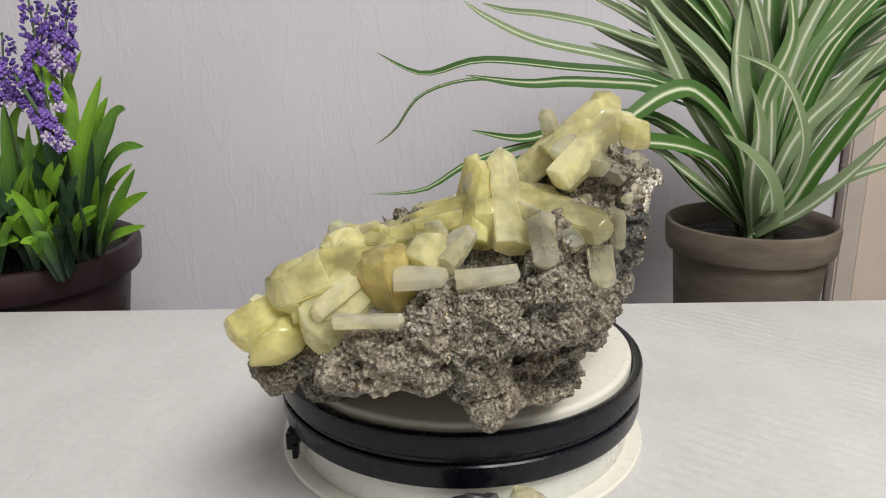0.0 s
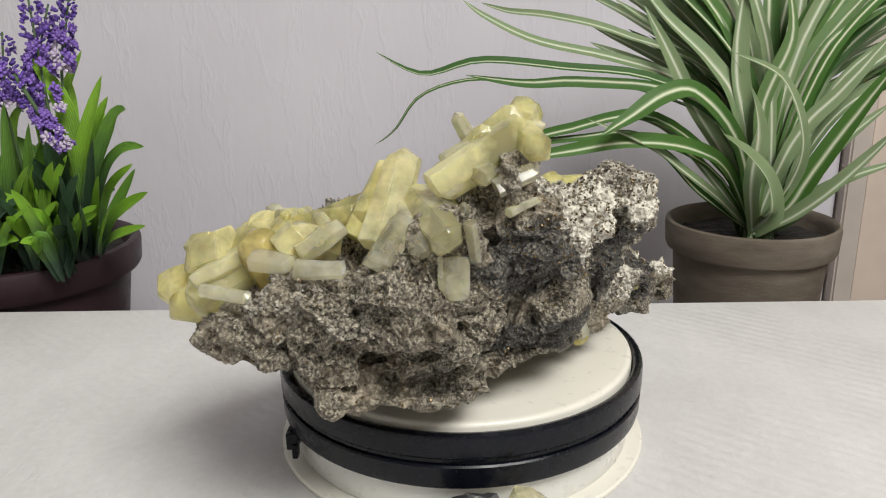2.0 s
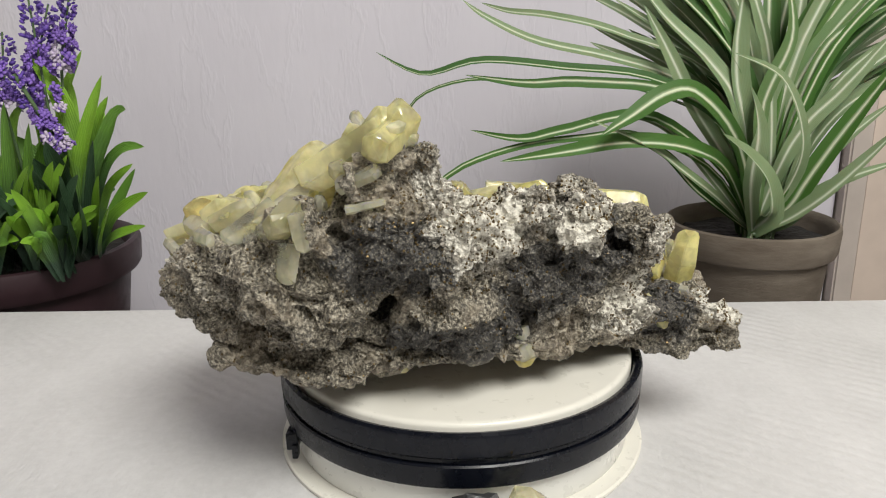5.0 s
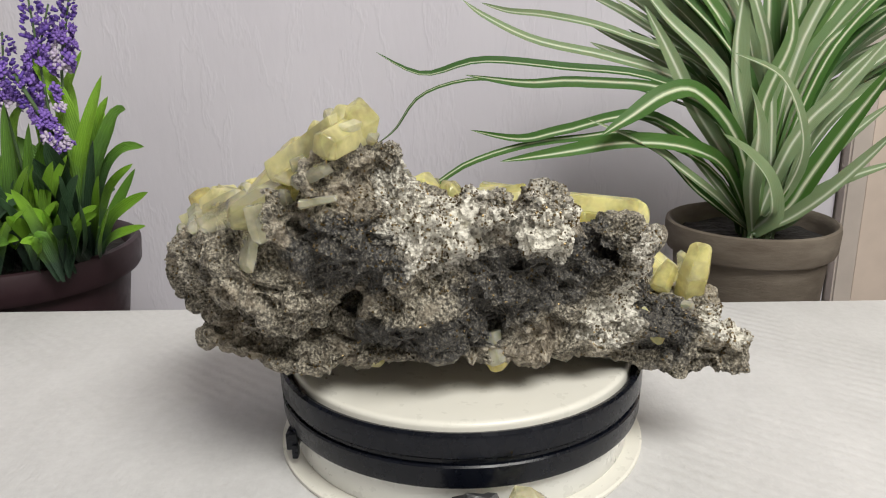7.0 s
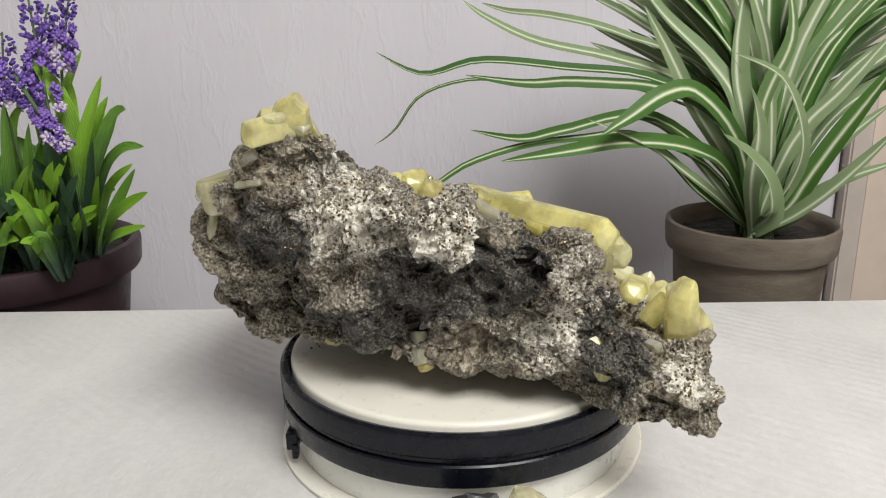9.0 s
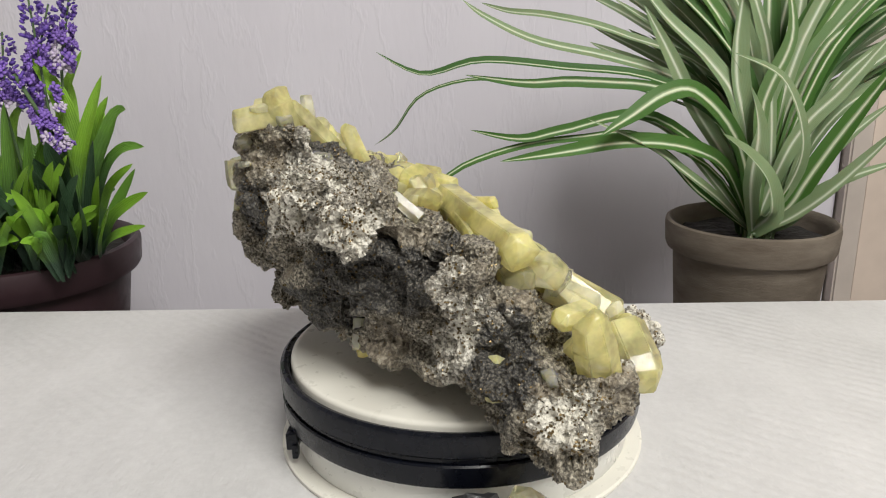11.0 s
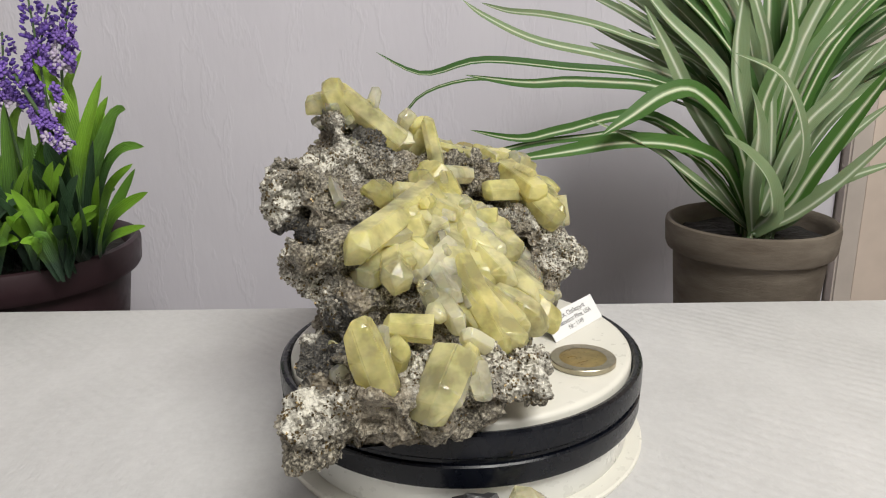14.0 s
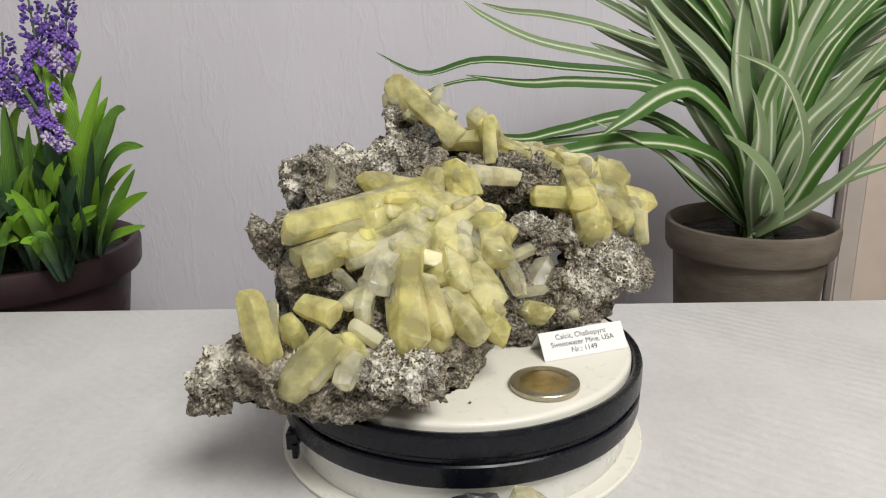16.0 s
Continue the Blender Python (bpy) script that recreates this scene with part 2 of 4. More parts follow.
# ---- the setting ----
table = tagged(new("table", solid("table", -0.85, 0.85, -0.75, 0.147, -0.03, 0, CLOTH, 0.002, 0.9)),
               "white cloth-covered table top with a straight back edge", "table", kind="structure")
wall = tagged(new("wall_north", solid("wall_north", -1.5, 0.37, 0.44, 0.5, -0.75, 1.9, PAPER)),
              "lilac-grey embossed wallpaper wall with fine vertical creases", "wall", kind="structure")
tagged(new("trim", solid("trim", 0.372, 0.392, 0.425, 0.5, -0.75, 1.9, TRIM, 0.002)),
       "taupe painted upright trim beside the wall", "trim", kind="structure")
tagged(new("wall_alcove", solid("wall_alcove", 0.394, 1.5, 0.43, 0.5, -0.75, 1.9, BEIGE)),
       "beige painted wall beyond the upright trim", "wall", kind="structure")
tagged(new("shelf", solid("shelf", -1.4, 1.4, 0.155, 0.438, -0.15, -0.125, SHELF)),
       "low dark shelf behind the table under the flower pots", "shelf", kind="structure")
for name, box in (("wall_south", (-1.5, 1.5, -1.8, -1.74, -0.75, 1.9)), ("wall_west", (-1.56, -1.5, -1.8, 0.5, -0.75, 1.9)),
                  ("wall_east", (1.5, 1.56, -1.8, 0.5, -0.75, 1.9))):
    tagged(new(name, solid(name, *box, ROOM)), "plain painted room wall", "wall", kind="structure")
tagged(new("ceiling", solid("ceiling", -1.6, 1.6, -1.9, 0.6, 1.902, 1.95, ROOM)), "plain pale room ceiling", "ceiling", kind="structure")
tagged(new("floor", solid("floor", -1.6, 1.6, -1.9, 0.6, -0.8, -0.752, ROOM)), "plain grey room floor", "floor", kind="structure")


# ---- turntable ----
turntable = tagged(new("turntable"), "white and black motorised display turntable on the table", "turntable")
turntable.location = (0, 0, 0)


def ring_part(name, pairs, material, label="", smooth=True):
    return sharp_smooth(part(name, lathe([(r * U, Z0 + z * U) for r, z in pairs], 128), material, turntable, label), 30)


sharp_smooth(part("foot_plate", lathe([(0, 0.0), (0.0760, 0.0), (0.0766, 0.0006), (0.0766, 0.0016), (0.0758, 0.0022), (0, 0.0022)], 128),
                  CREAM, turntable, "thin translucent cream foot plate"), 30)
ring_part("base_drum", [(0, -33.7), (64.0, -33.7), (64.4, -33), (64.4, -20), (60, -19), (0, -19)], WHITE, "white plastic drum")
ring_part("lower_ring", [(60, -20.8), (67.2, -21.4), (68.2, -20.6), (68.6, -19), (68.8, -13.2), (68.3, -12.6), (60, -12.5)], BLACK, "glossy black lower rim")
ring_part("spacer_ring", [(60, -12.4), (67.6, -12.3), (67.8, -11.4), (67.6, -10.4), (60, -10.3)], BLACK, "narrow black groove band")
ring_part("upper_ring", [(60, -10.2), (68.6, -10.2), (69.1, -9.5), (69.1, -3.6), (68.7, -2.4), (67.6, -1.7), (66.4, -2.0), (65.6, -3.0), (65.4, -6), (60, -6)], BLACK, "glossy black upper rim")
bm = bmesh.new()
for x0, x1, z0, z1, y0, y1 in ((-62.5, -58.4, -27.5, -21.0, -34, -28), (-60.4, -58.4, -30.5, -25, -35, -31)):
    bmesh.ops.create_cube(bm, size=1, matrix=Matrix.Translation(((x0 + x1) / 2 * U, (y0 + y1) / 2 * U, Z0 + (z0 + z1) / 2 * U))
                          @ Matrix.Diagonal(((x1 - x0) * U, (y1 - y0) * U, (z1 - z0) * U, 1)))
bmesh.ops.bevel(bm, geom=bm.edges[:], offset=0.0003, segments=2, affect="EDGES")
part("catch", bm, BLACK, turntable, "small black plastic catch")
disc = part("turning_disc", lathe([(0, -6 * U), (64.9 * U, -6 * U), (64.9 * U, -1.6 * U), (64.6 * U, -0.7 * U), (63.9 * U, -0.15 * U), (62.8 * U, 0), (0, 0)], 128),
            CREAM, turntable, "smooth cream-white turning plate")
sharp_smooth(disc, 50)

# ---- mineral specimen ----
specimen = tagged(new("mineral_specimen"), "dark grey rock studded with honey-yellow calcite crystals on the turntable", "mineral")


def lump(bm, c, h, rx=0, ry=0, rz=0, power=3.2):
    """A blocky rounded lump: centre, half sizes, turns in degrees."""
    start = len(bm.verts)
    bmesh.ops.create_icosphere(bm, subdivisions=4, radius=1)
    bm.verts.ensure_lookup_table()
    m = pose(*(k * U for k in c), rx, ry, rz)
    for v in bm.verts[start:]:
        d = v.co
        k = (abs(d.x) ** power + abs(d.y) ** power + abs(d.z) ** power) ** (-1 / power)
        v.co = m @ Vector((d.x * k * h[0] * U, d.y * k * h[1] * U, d.z * k * h[2] * U))


WHITE_ZONES = (((58, -24, 66), (22, 18, 16)), ((68, 4, 61), (14, 20, 11)), ((57, 56, 34), (11, 10, 11)), ((40, -30, 74), (16, 12, 12)), ((68, 26, 56), (10, 24, 11)), ((55, 42, 32), (15, 5, 14)), ((54, 36, 22), (11, 8, 9)),
               ((58, 82, 20), (11, 12, 10)), ((2, 68, 24), (22, 14, 12)), ((-52, -38, 24), (12, 18, 14)))
DARK_ZONES = (((50, -52, 54), (17, 17, 12)), ((56, 8, 44), (18, 24, 12)), ((52, 54, 24), (14, 11, 16)), ((45, -24, 26), (18, 24, 8)),
              ((44, 30, 44), (10, 10, 12)), ((30, -34, 76), (18, 12, 10)))


def zones(p, up):
    """How much white crust and how much dark sulphide the rock shows at a point, each 0 to 1."""
    def reach(spots):
        best = 0.0
        for c, r in spots:
            q = sum(((p[i] - c[i]) / r[i]) ** 2 for i in range(3))
            best = max(best, math.exp(-q * 0.9))
        return best
    wave = 0.5 * noise.noise(p * 0.06) + 0.3 * noise.noise(p * 0.17)
    k = reach(DARK_ZONES)
    w = reach(WHITE_ZONES)
    # the upper slope between the crystals is crusted all over
    slope = max(0.0, min(1.0, (42 - p.x) / 25)) * max(0.0, min(1.0, (p.y + 55) / 20)) * max(0.0, min(1.0, 0.35 + up[2]))
    w = max(w * (1 - 0.75 * k), 0.22 * slope) + 0.35 * wave
    return max(0.0, min(1.0, w)), max(0.0, min(1.0, k + 0.25 * wave))


def rock_body():
    bm = bmesh.new()
    for item in (
            ((38, -54, 53), (10, 45, 12), 8, 13, -27), ((44, -47, 75), (4, 16, 11), 4, 6, 7),
            ((39, -43, 62), (17, 20, 13), 7, 19, 12), ((42, -9, 40), (14, 37, 28), -9, 16, 3),
            ((40, 31, 31), (13, 27, 16), -7, 5, 10), ((44, 14, 42), (14, 30, 4), -18, -34, -5),
            ((60, -12, 67), (10, 7, 7), -10, -16, 3), ((59, 6, 61), (11, 9, 12), -4, 7, -12),
            ((57, 42, 48), (7, 5, 8), -33, -11, -4), ((8, -62, 46), (38, 27, 14), 28, 2, 9),
            ((-13, -81, 34), (28, 21, 9), -3, 2, 17), ((6, -84, 50), (20, 13, 4), -3, 1, -2),
            ((8, -12, 25), (46, 25, 21), -33, -33, 20), ((15, 30, 19), (35, 28, 17), -22, -20, 6),
            ((-43, -55, 30), (25, 27, 7), -12, -34, 17), ((-41, -41, 12), (15, 12, 13), 9, -22, 10),
            ((27, 67, 11), (33, 12, 14), -18, 10, -1), ((30, 56, 18), (32, 13, 5), -20, -2, -15),
            ((52, 59, 12), (4, 27, 11), -5, -3, -21), ((55, 78, 9), (10, 10, 9), -18, 5, 7),
            ((-11, 65, 15), (7, 10, 9), 14, 4, -10), ((13, -17, 20), (37, 39, 11), 5, -2, -15),
            ((32, 23, 13), (23, 50, 4), -1, -6, -2), ((51, -11, 30), (4, 4, 8), -2, -0, 1),
            ((19, -71, 17), (27, 10, 4), 10, 4, 49), ((7, -78, 18), (4, 7, 11), 0, 0, 0),
            ((23, -60, 27), (14, 12, 14), -6, 3, -4), ((13, -86, 43), (31, 11, 9), 0, 0, 25),
            ((23, -75, 28), (12, 8, 6), 0, 0, 25), ((33, -71, 62), (11, 9, 8), 12, 0, 20),
            ((4, -83, 27), (12, 8, 7), 0, 0, 20), ((53, -4, 43), (9, 11, 9)), ((50, 3, 29), (7, 10, 7)), ((45, 37, 51), (9, 10, 6)),
            ((-36, -23, 14), (12, 14, 12)), ((-20, -29, 35), (11, 14, 9)), ((35, 76, 14), (14, 10, 9)),
            ((26, -24, 60), (12, 10, 8)), ((44, 58, 18), (8, 8, 10))):
        lump(bm, *item)
    tmp = new("rock_matrix", mesh_of("rock_matrix", bm, ROCK))
    mod = tmp.modifiers.new("remesh", "REMESH")
    mod.mode, mod.voxel_size = "VOXEL", 0.72 * U
    dep = bpy.context.evaluated_depsgraph_get()
    me = bpy.data.meshes.new_from_object(tmp.evaluated_get(dep))
    bpy.data.objects.remove(tmp)
    me.name = "rock_matrix"
    n = len(me.vertices)
    co, no = np.empty(n * 3), np.empty(n * 3)
    me.vertices.foreach_get("co", co)
    me.vertices.foreach_get("normal", no)
    co, no = co.reshape(-1, 3), no.reshape(-1, 3)
    crust, lead = np.empty(n), np.empty(n)
    for i in range(n):
        p = Vector(co[i]) / U
        w, k = zones(p, no[i])
        crust[i], lead[i] = w, k
        d = 3.2 * noise.noise(p * 0.045) + 2.2 * noise.noise(p * 0.11 + Vector((7, 1, 3)))
        # broken facets: flat cells with sharp steps between them
        near, where = noise.voronoi(p * 0.085 + Vector((5, 2, 8)))
        d += 3.0 * (noise.cell(where[0] * 7.3) - 0.5) * min(1.0, (near[1] - near[0]) * 5)
        near, where = noise.voronoi(p * 0.21)
        d += 1.5 * (noise.cell(where[0] * 5.1 + Vector((3, 3, 3))) - 0.5) * min(1.0, (near[1] - near[0]) * 5)
        d += 1.5 * (0.22 - abs(noise.noise(p * 0.12 + Vector((2, 9, 4))))) + 1.0 * (0.2 - abs(noise.noise(p * 0.3))) + 0.4 * noise.noise(p * 0.5)
        knob = noise.voronoi(p * 0.4)[0][0]
        d += (0.3 + 1.3 * w) * (0.45 - knob) + 0.25 * noise.noise(p * 1.0)     # knobbly crystal crust
        pit = noise.noise(p * 0.15 + Vector((31, 5, 9)))
        if pit > 0.4:
            d -= (pit - 0.4) * 14                               # small cavities
        # the hollow above the lower ledge
        q = p - Vector((36, -60, 24))
        e = ((q.x * 0.66 + q.y * 0.75) / 15) ** 2 + ((q.y * 0.66 - q.x * 0.75) / 10) ** 2 + (q.z / 4.5) ** 2
        if e < 1:
            d -= 9 * (1 - e)
        co[i] += no[i] * d * U
    co[:, 2] = np.maximum(co[:, 2], 0.0004)
    me.vertices.foreach_set("co", co.ravel())
    me.attributes.new("crust", "FLOAT", "POINT").data.foreach_set("value", crust)
    me.attributes.new("dark", "FLOAT", "POINT").data.foreach_set("value", lead)
    me.update()
    ob = new("rock_matrix", me)
    ob.parent = specimen
    return tagged(ob, "dark grey granular rock with pale crust and pits")


matrix = rock_body()


def grains(name, count, size, material, label, seed, keep, cube=False):
    """Very many small grains on the rock, in one part."""
    rng = random.Random(seed)
    me = matrix.data
    polys = me.polygons
    verts, faces = [], []
    octa = ((1, 0, 0), (-1, 0, 0), (0, 1, 0), (0, -1, 0), (0, 0, 1), (0, 0, -1))
    octf = ((0, 2, 4), (2, 1, 4), (1, 3, 4), (3, 0, 4), (2, 0, 5), (1, 2, 5), (3, 1, 5), (0, 3, 5))
    cub = [(x, y, z) for x in (-.7, .7) for y in (-.7, .7) for z in (-.7, .7)]
    cubf = ((0, 1, 3, 2), (4, 6, 7, 5), (0, 4, 5, 1), (2, 3, 7, 6), (0, 2, 6, 4), (1, 5, 7, 3))
    shape, shapef = (cub, cubf) if cube else (octa, octf)
    made = tries = 0
    while made < count and tries < count * 40:
        tries += 1
        f = polys[rng.randrange(len(polys))]
        p = f.center / U
        if not keep(p, f.normal, rng):
            continue
        s = size * U * rng.uniform(0.5, 1.35)
        m = Matrix.Translation(f.center + f.normal * s * 0.25) @ Euler([rng.uniform(0, 6) for _ in range(3)]).to_matrix().to_4x4()
        k = len(verts)
        sq = rng.uniform(0.7, 1.3)
        verts += [m @ Vector((x * s, y * s * sq, z * s)) for x, y, z in shape]
        faces += [[k + i for i in q] for q in shapef]
        made += 1
    data = bpy.data.meshes.new(name)
    data.from_pydata(verts, [], faces)
    data.materials.append(material)
    ob = new(name, data)
    ob.parent = specimen
    return tagged(ob, label, kind="stuff")


def speckled(p, n, rng):
    w, k = zones(p, n)
    return rng.random() < 0.06 + 0.9 * w and noise.noise(p * 0.13) > -0.2 and n.z > -0.5


def granular(p, n, rng):
    w, k = zones(p, n)
    south = p.y < -62 and p.x < 22 and p.z > 42 + 10 * noise.noise(p * 0.08) and noise.noise(p * 0.11) > -0.1
    return south or (w > 0.25 and noise.noise(p * 0.09 + Vector((3, 8, 1))) > -0.1 and n.z > -0.3)


grains("sulphide_grain", 8000, 0.42, PYRITE, "scattered brassy sulphide grains", 5, speckled)
grains("dolomite_grain", 7000, 0.5, DOLO, "crust of small pale dolomite crystals", 6, granular, True)

CRYSTALS = random.Random(11)
MAIN = []                                     # the larger crystals: material, length, half width, direction, foot


def crystal(base, tip, half, material=YELLOW, flat=0.8, label="", blunt=0.72):
    """A six-sided prism from base to tip, closed by three blunt rhomb faces, with worn edges."""
    rng = CRYSTALS
    a, b = Vector(base) * U, Vector(tip) * U
    way = b - a
    size, r = way.length, half * U * (0.84 if material == GLASSY else 0.92)
    flat *= rng.uniform(0.88, 1.08)
    radii = [rng.uniform(0.86, 1.12) for _ in range(6)]
    lean = (rng.uniform(-0.3, 0.3), rng.uniform(-0.3, 0.3))
    high = min(size * 0.45, r * rng.uniform(0.35, 0.65))
    back = min(r * 0.8, 0.004)
    bm = bmesh.new()
    rings = []
    for z, k in ((-back, rng.uniform(1.0, 1.2)), (size * 0.5, rng.uniform(0.95, 1.12)), (size - high, rng.uniform(0.88, 1.0))):
        ring = []
        for i in range(6):
            t = math.pi * i / 3
            x, y = math.cos(t) * r * k * radii[i], math.sin(t) * r * k * radii[i] * flat
            top = z > size * 0.5
            ring.append(bm.verts.new((x, y, z + ((x * lean[0] + y * lean[1]) + high * (0.42 if i % 2 == 0 else -0.15) if top else 0))))
        rings.append(ring)
    for lo, hi in zip(rings, rings[1:]):
        for i in range(6):
            j = (i + 1) % 6
            bm.faces.new((lo[i], lo[j], hi[j], hi[i]))
    # the three end faces meet in a small worn flat off the axis
    ox, oy = rng.uniform(-0.2, 0.2) * r, rng.uniform(-0.2, 0.2) * r * flat
    tri = []
    for i in (0, 2, 4):
        t = math.pi * i / 3
        w = r * blunt * rng.uniform(0.45, 0.75)
        tri.append(bm.verts.new((ox + math.cos(t) * w, oy + math.sin(t) * w * flat, size + math.cos(t) * w * lean[0] + math.sin(t) * w * lean[1])))
    top = rings[-1]
    for k in range(3):
        bm.faces.new((top[2 * k], top[2 * k + 1], top[(2 * k + 2) % 6], tri[(k + 1) % 3], tri[k]))
    bm.faces.new(tri)
    bm.faces.new(rings[0][::-1])
    bmesh.ops.triangulate(bm, faces=[f for f in bm.faces if len(f.verts) == 5])
    bmesh.ops.bevel(bm, geom=[e for e in bm.edges if e.calc_face_angle(0) > 0.12], offset=min(0.0004, r * 0.055), segments=2, affect="EDGES", clamp_overlap=True)
    for f in bm.faces:
        f.smooth = f.calc_area() < 0.06 * r * r
    side = Vector((rng.uniform(-1, 1), rng.uniform(-1, 1), rng.uniform(-1, 1)))
    z = way.normalized()
    x = (side - z * side.dot(z)).normalized()
    m = Matrix((x, z.cross(x), z)).transposed().to_4x4()
    m.translation = a
    bm.transform(m)
    if half > 3.4:
        MAIN.append((material, size / U, half, z, Vector(base)))
    return part("crystal", bm, material, specimen, label)


# peak
crystal((19, -46, 73.5), (41, -45.5, 92), 5.8, flat=0.85, label="large honey calcite crystal")
crystal((30, -52, 82), (44, -49, 95), 6.5)
crystal((43, -52, 88), (26, -68, 75), 6.0, flat=0.9)
crystal((43, -47, 89), (53.5, -58.5, 86), 5.8, flat=0.9)
crystal((45.1, -62.4, 76.7), (52.3, -56, 80.7), 3.7, GLASSY)
crystal((29.2, -46.4, 83.2), (25.2, -51.5, 93.5), 3.2, GLASSY)
crystal((47.6, -62.9, 69.9), (51.6, -54, 71.7), 1.9, GLASSY)
crystal((36, -47, 79.2), (38, -40, 82.2), 3.2, GLASSY)
crystal((34, -58, 79.2), (42, -64, 79.2), 4.5, GLASSY)
crystal((37.4, -33.8, 73.1), (36, -28, 73), 3.0, GLASSY)
crystal((40, -47, 84), (46, -44, 97), 6.2, flat=0.9)
# column and ridge
crystal((2, -46, 64), (5, -52, 81), 4.2, flat=0.9)
crystal((8.3, -61, 67.5), (4.2, -57.7, 77.3), 7.4)
crystal((14, -74, 62), (11.5, -56, 83), 6.2, OPAQUE, 0.75)
crystal((1, -60, 67), (-22, -56.3, 58), 5.2)
crystal((-2, -66, 64), (-22, -67, 59.5), 5.2)
crystal((8.7, -69.1, 62.7), (5.9, -70.8, 71.2), 6.0)
crystal((5, -70, 62), (9, -58, 80), 7.4, flat=0.6)
# south-east face
crystal((18, -63, 69), (39.5, -82, 64.5), 6.4, flat=0.9)
crystal((10, -60, 69.2), (30, -60, 68.2), 6.0)
crystal((29, -74, 67), (30, -84, 61), 4.4, GLASSY)
crystal((22, -78, 65), (22, -91, 58.5), 4.6, GLASSY, 0.9)
crystal((34, -66, 66.2), (36, -67, 72.2), 2.6, GLASSY)
crystal((38, -78, 57), (39, -80, 49), 4.8, GLASSY, 0.4)
crystal((42, -76, 67.2), (43, -75, 58.2), 3.5, GLASSY, 0.6)
crystal((1, -93.5, 56), (15, -93.5, 58), 2.9, GLASSY, 0.7)
crystal((-2.9, -85.6, 59.5), (2.3, -76.8, 64.7), 4.9, GLASSY)
crystal((-8.4, -86, 60), (-4.8, -81.2, 64.2), 5.4)
crystal((-14, -92, 56.2), (-3, -92, 56.2), 4.0, GLASSY)
crystal((-29.8, -98.3, 47), (-13.9, -98.1, 47.1), 2.5, GLASSY)
crystal((-5.5, -72.7, 60.8), (-7.6, -75.3, 67), 3.5, OPAQUE)
# south-west end
crystal((-17, -83.3, 47.5), (-20, -88.9, 63.6), 8.3, AMBER, 0.85, "amber-yellow block of calcite")
crystal((-6, -76.1, 57.1), (-10.8, -86.9, 61.9), 7.0)
crystal((-24, -68.2, 55.1), (-26.4, -69.1, 64.8), 5.0, GLASSY)
crystal((-32.4, -67.8, 52), (-34.6, -71.3, 62.6), 6.3)
crystal((-20.7, -79, 52.7), (-41.1, -71.9, 50.3), 9.6)
crystal((-44.7, -65.7, 41.4), (-49.1, -91.4, 35.5), 10.5, flat=0.8, label="broad worn honey calcite crystal")
crystal((-25.7, -80.1, 51.1), (-39.3, -95.3, 40.4), 8.1)
crystal((-32, -90.4, 47.1), (-37.2, -95.1, 48.1), 3.0, OPAQUE)
crystal((-41.5, -85.8, 46.3), (-43, -84.1, 52.2), 4.9)
crystal((-30, -62, 57.2), (-17.8, -77.8, 59), 6.0)
# north-west corner
crystal((-36, -47.1, 49), (-46.7, -26.4, 37.2), 6.9, flat=0.95)
crystal((-32, -54.6, 54.2), (-40.7, -32.7, 48.2), 7.9, flat=0.95)
crystal((-38.8, -44, 49.2), (-17.1, -39.4, 50.2), 6.0)
crystal((-34.4, -62.9, 53.9), (-36, -59, 63.3), 4.6, GLASSY)
crystal((-19.6, -58.3, 55.4), (-53.9, -68.6, 39.6), 8.1)
crystal((-33.8, -52.1, 50.7), (-52.8, -61.4, 38.2), 8.0)
crystal((-42.6, -47.9, 45.7), (-49, -28.4, 40.9), 5.0)
crystal((-44.4, -62, 40), (-57.2, -71.7, 37.6), 7.6)
crystal((-58.8, -64.1, 37.7), (-60.8, -62.2, 26.9), 4.2, OPAQUE)
crystal((-40.4, -67.7, 41.9), (-54.9, -83.7, 38.4), 8.5)
# star of crystals on the slope
crystal((13.7, 6.9, 58.5), (41, 54, 54.5), 6.6, flat=0.9, label="long blunt honey calcite crystal")
crystal((13, 21, 49.5), (39.5, 53.5, 44), 6.4, flat=0.9)
crystal((10, 33, 47), (23, 47, 42.5), 3.8, OPAQUE)
crystal((4.8, -10.4, 53), (10.1, -27, 64.4), 7.4, flat=0.85)
crystal((11.2, -15.2, 57.2), (18.6, -20.7, 62.2), 5.0)
crystal((1.8, -23.9, 61.2), (-12, -41, 57.2), 4.2, OPAQUE)
crystal((11.4, 3.9, 56.2), (25, 30.3, 57.5), 6.2, flat=0.9)
crystal((11.3, -2.1, 57.2), (25.7, 6, 62), 5.2)
crystal((43.9, 16.3, 61.2), (46.5, 8.6, 67.4), 3.0, GLASSY)
crystal((-10.6, 7.2, 37.2), (-17.4, -8.3, 46.2), 6.5, flat=0.9)
crystal((5.5, 6.4, 49.2), (-0.4, 18, 44.2), 6.5, flat=0.95)
crystal((3.8, 2.3, 49.2), (-6.1, 31.4, 33), 8.5, flat=0.7)
crystal((5.8, 33.9, 41.5), (-3.9, 63, 22.2), 5.5, flat=0.9)
crystal((9.8, 16.8, 49.2), (10.8, 42.9, 39.2), 6.5, OPAQUE)
crystal((10.8, 44.3, 38.9), (17.6, 59.9, 32.9), 4.0, OPAQUE, 0.6)
crystal((-4.3, 17.3, 34.4), (-15.8, 37.3, 18.4), 8.3, flat=0.85)
crystal((-11.2, 2.2, 39.2), (-13.1, 27.1, 26.2), 5.5, flat=0.8)
crystal((-5.3, 35.7, 28.5), (-11.5, 51.9, 18.4), 5.5)
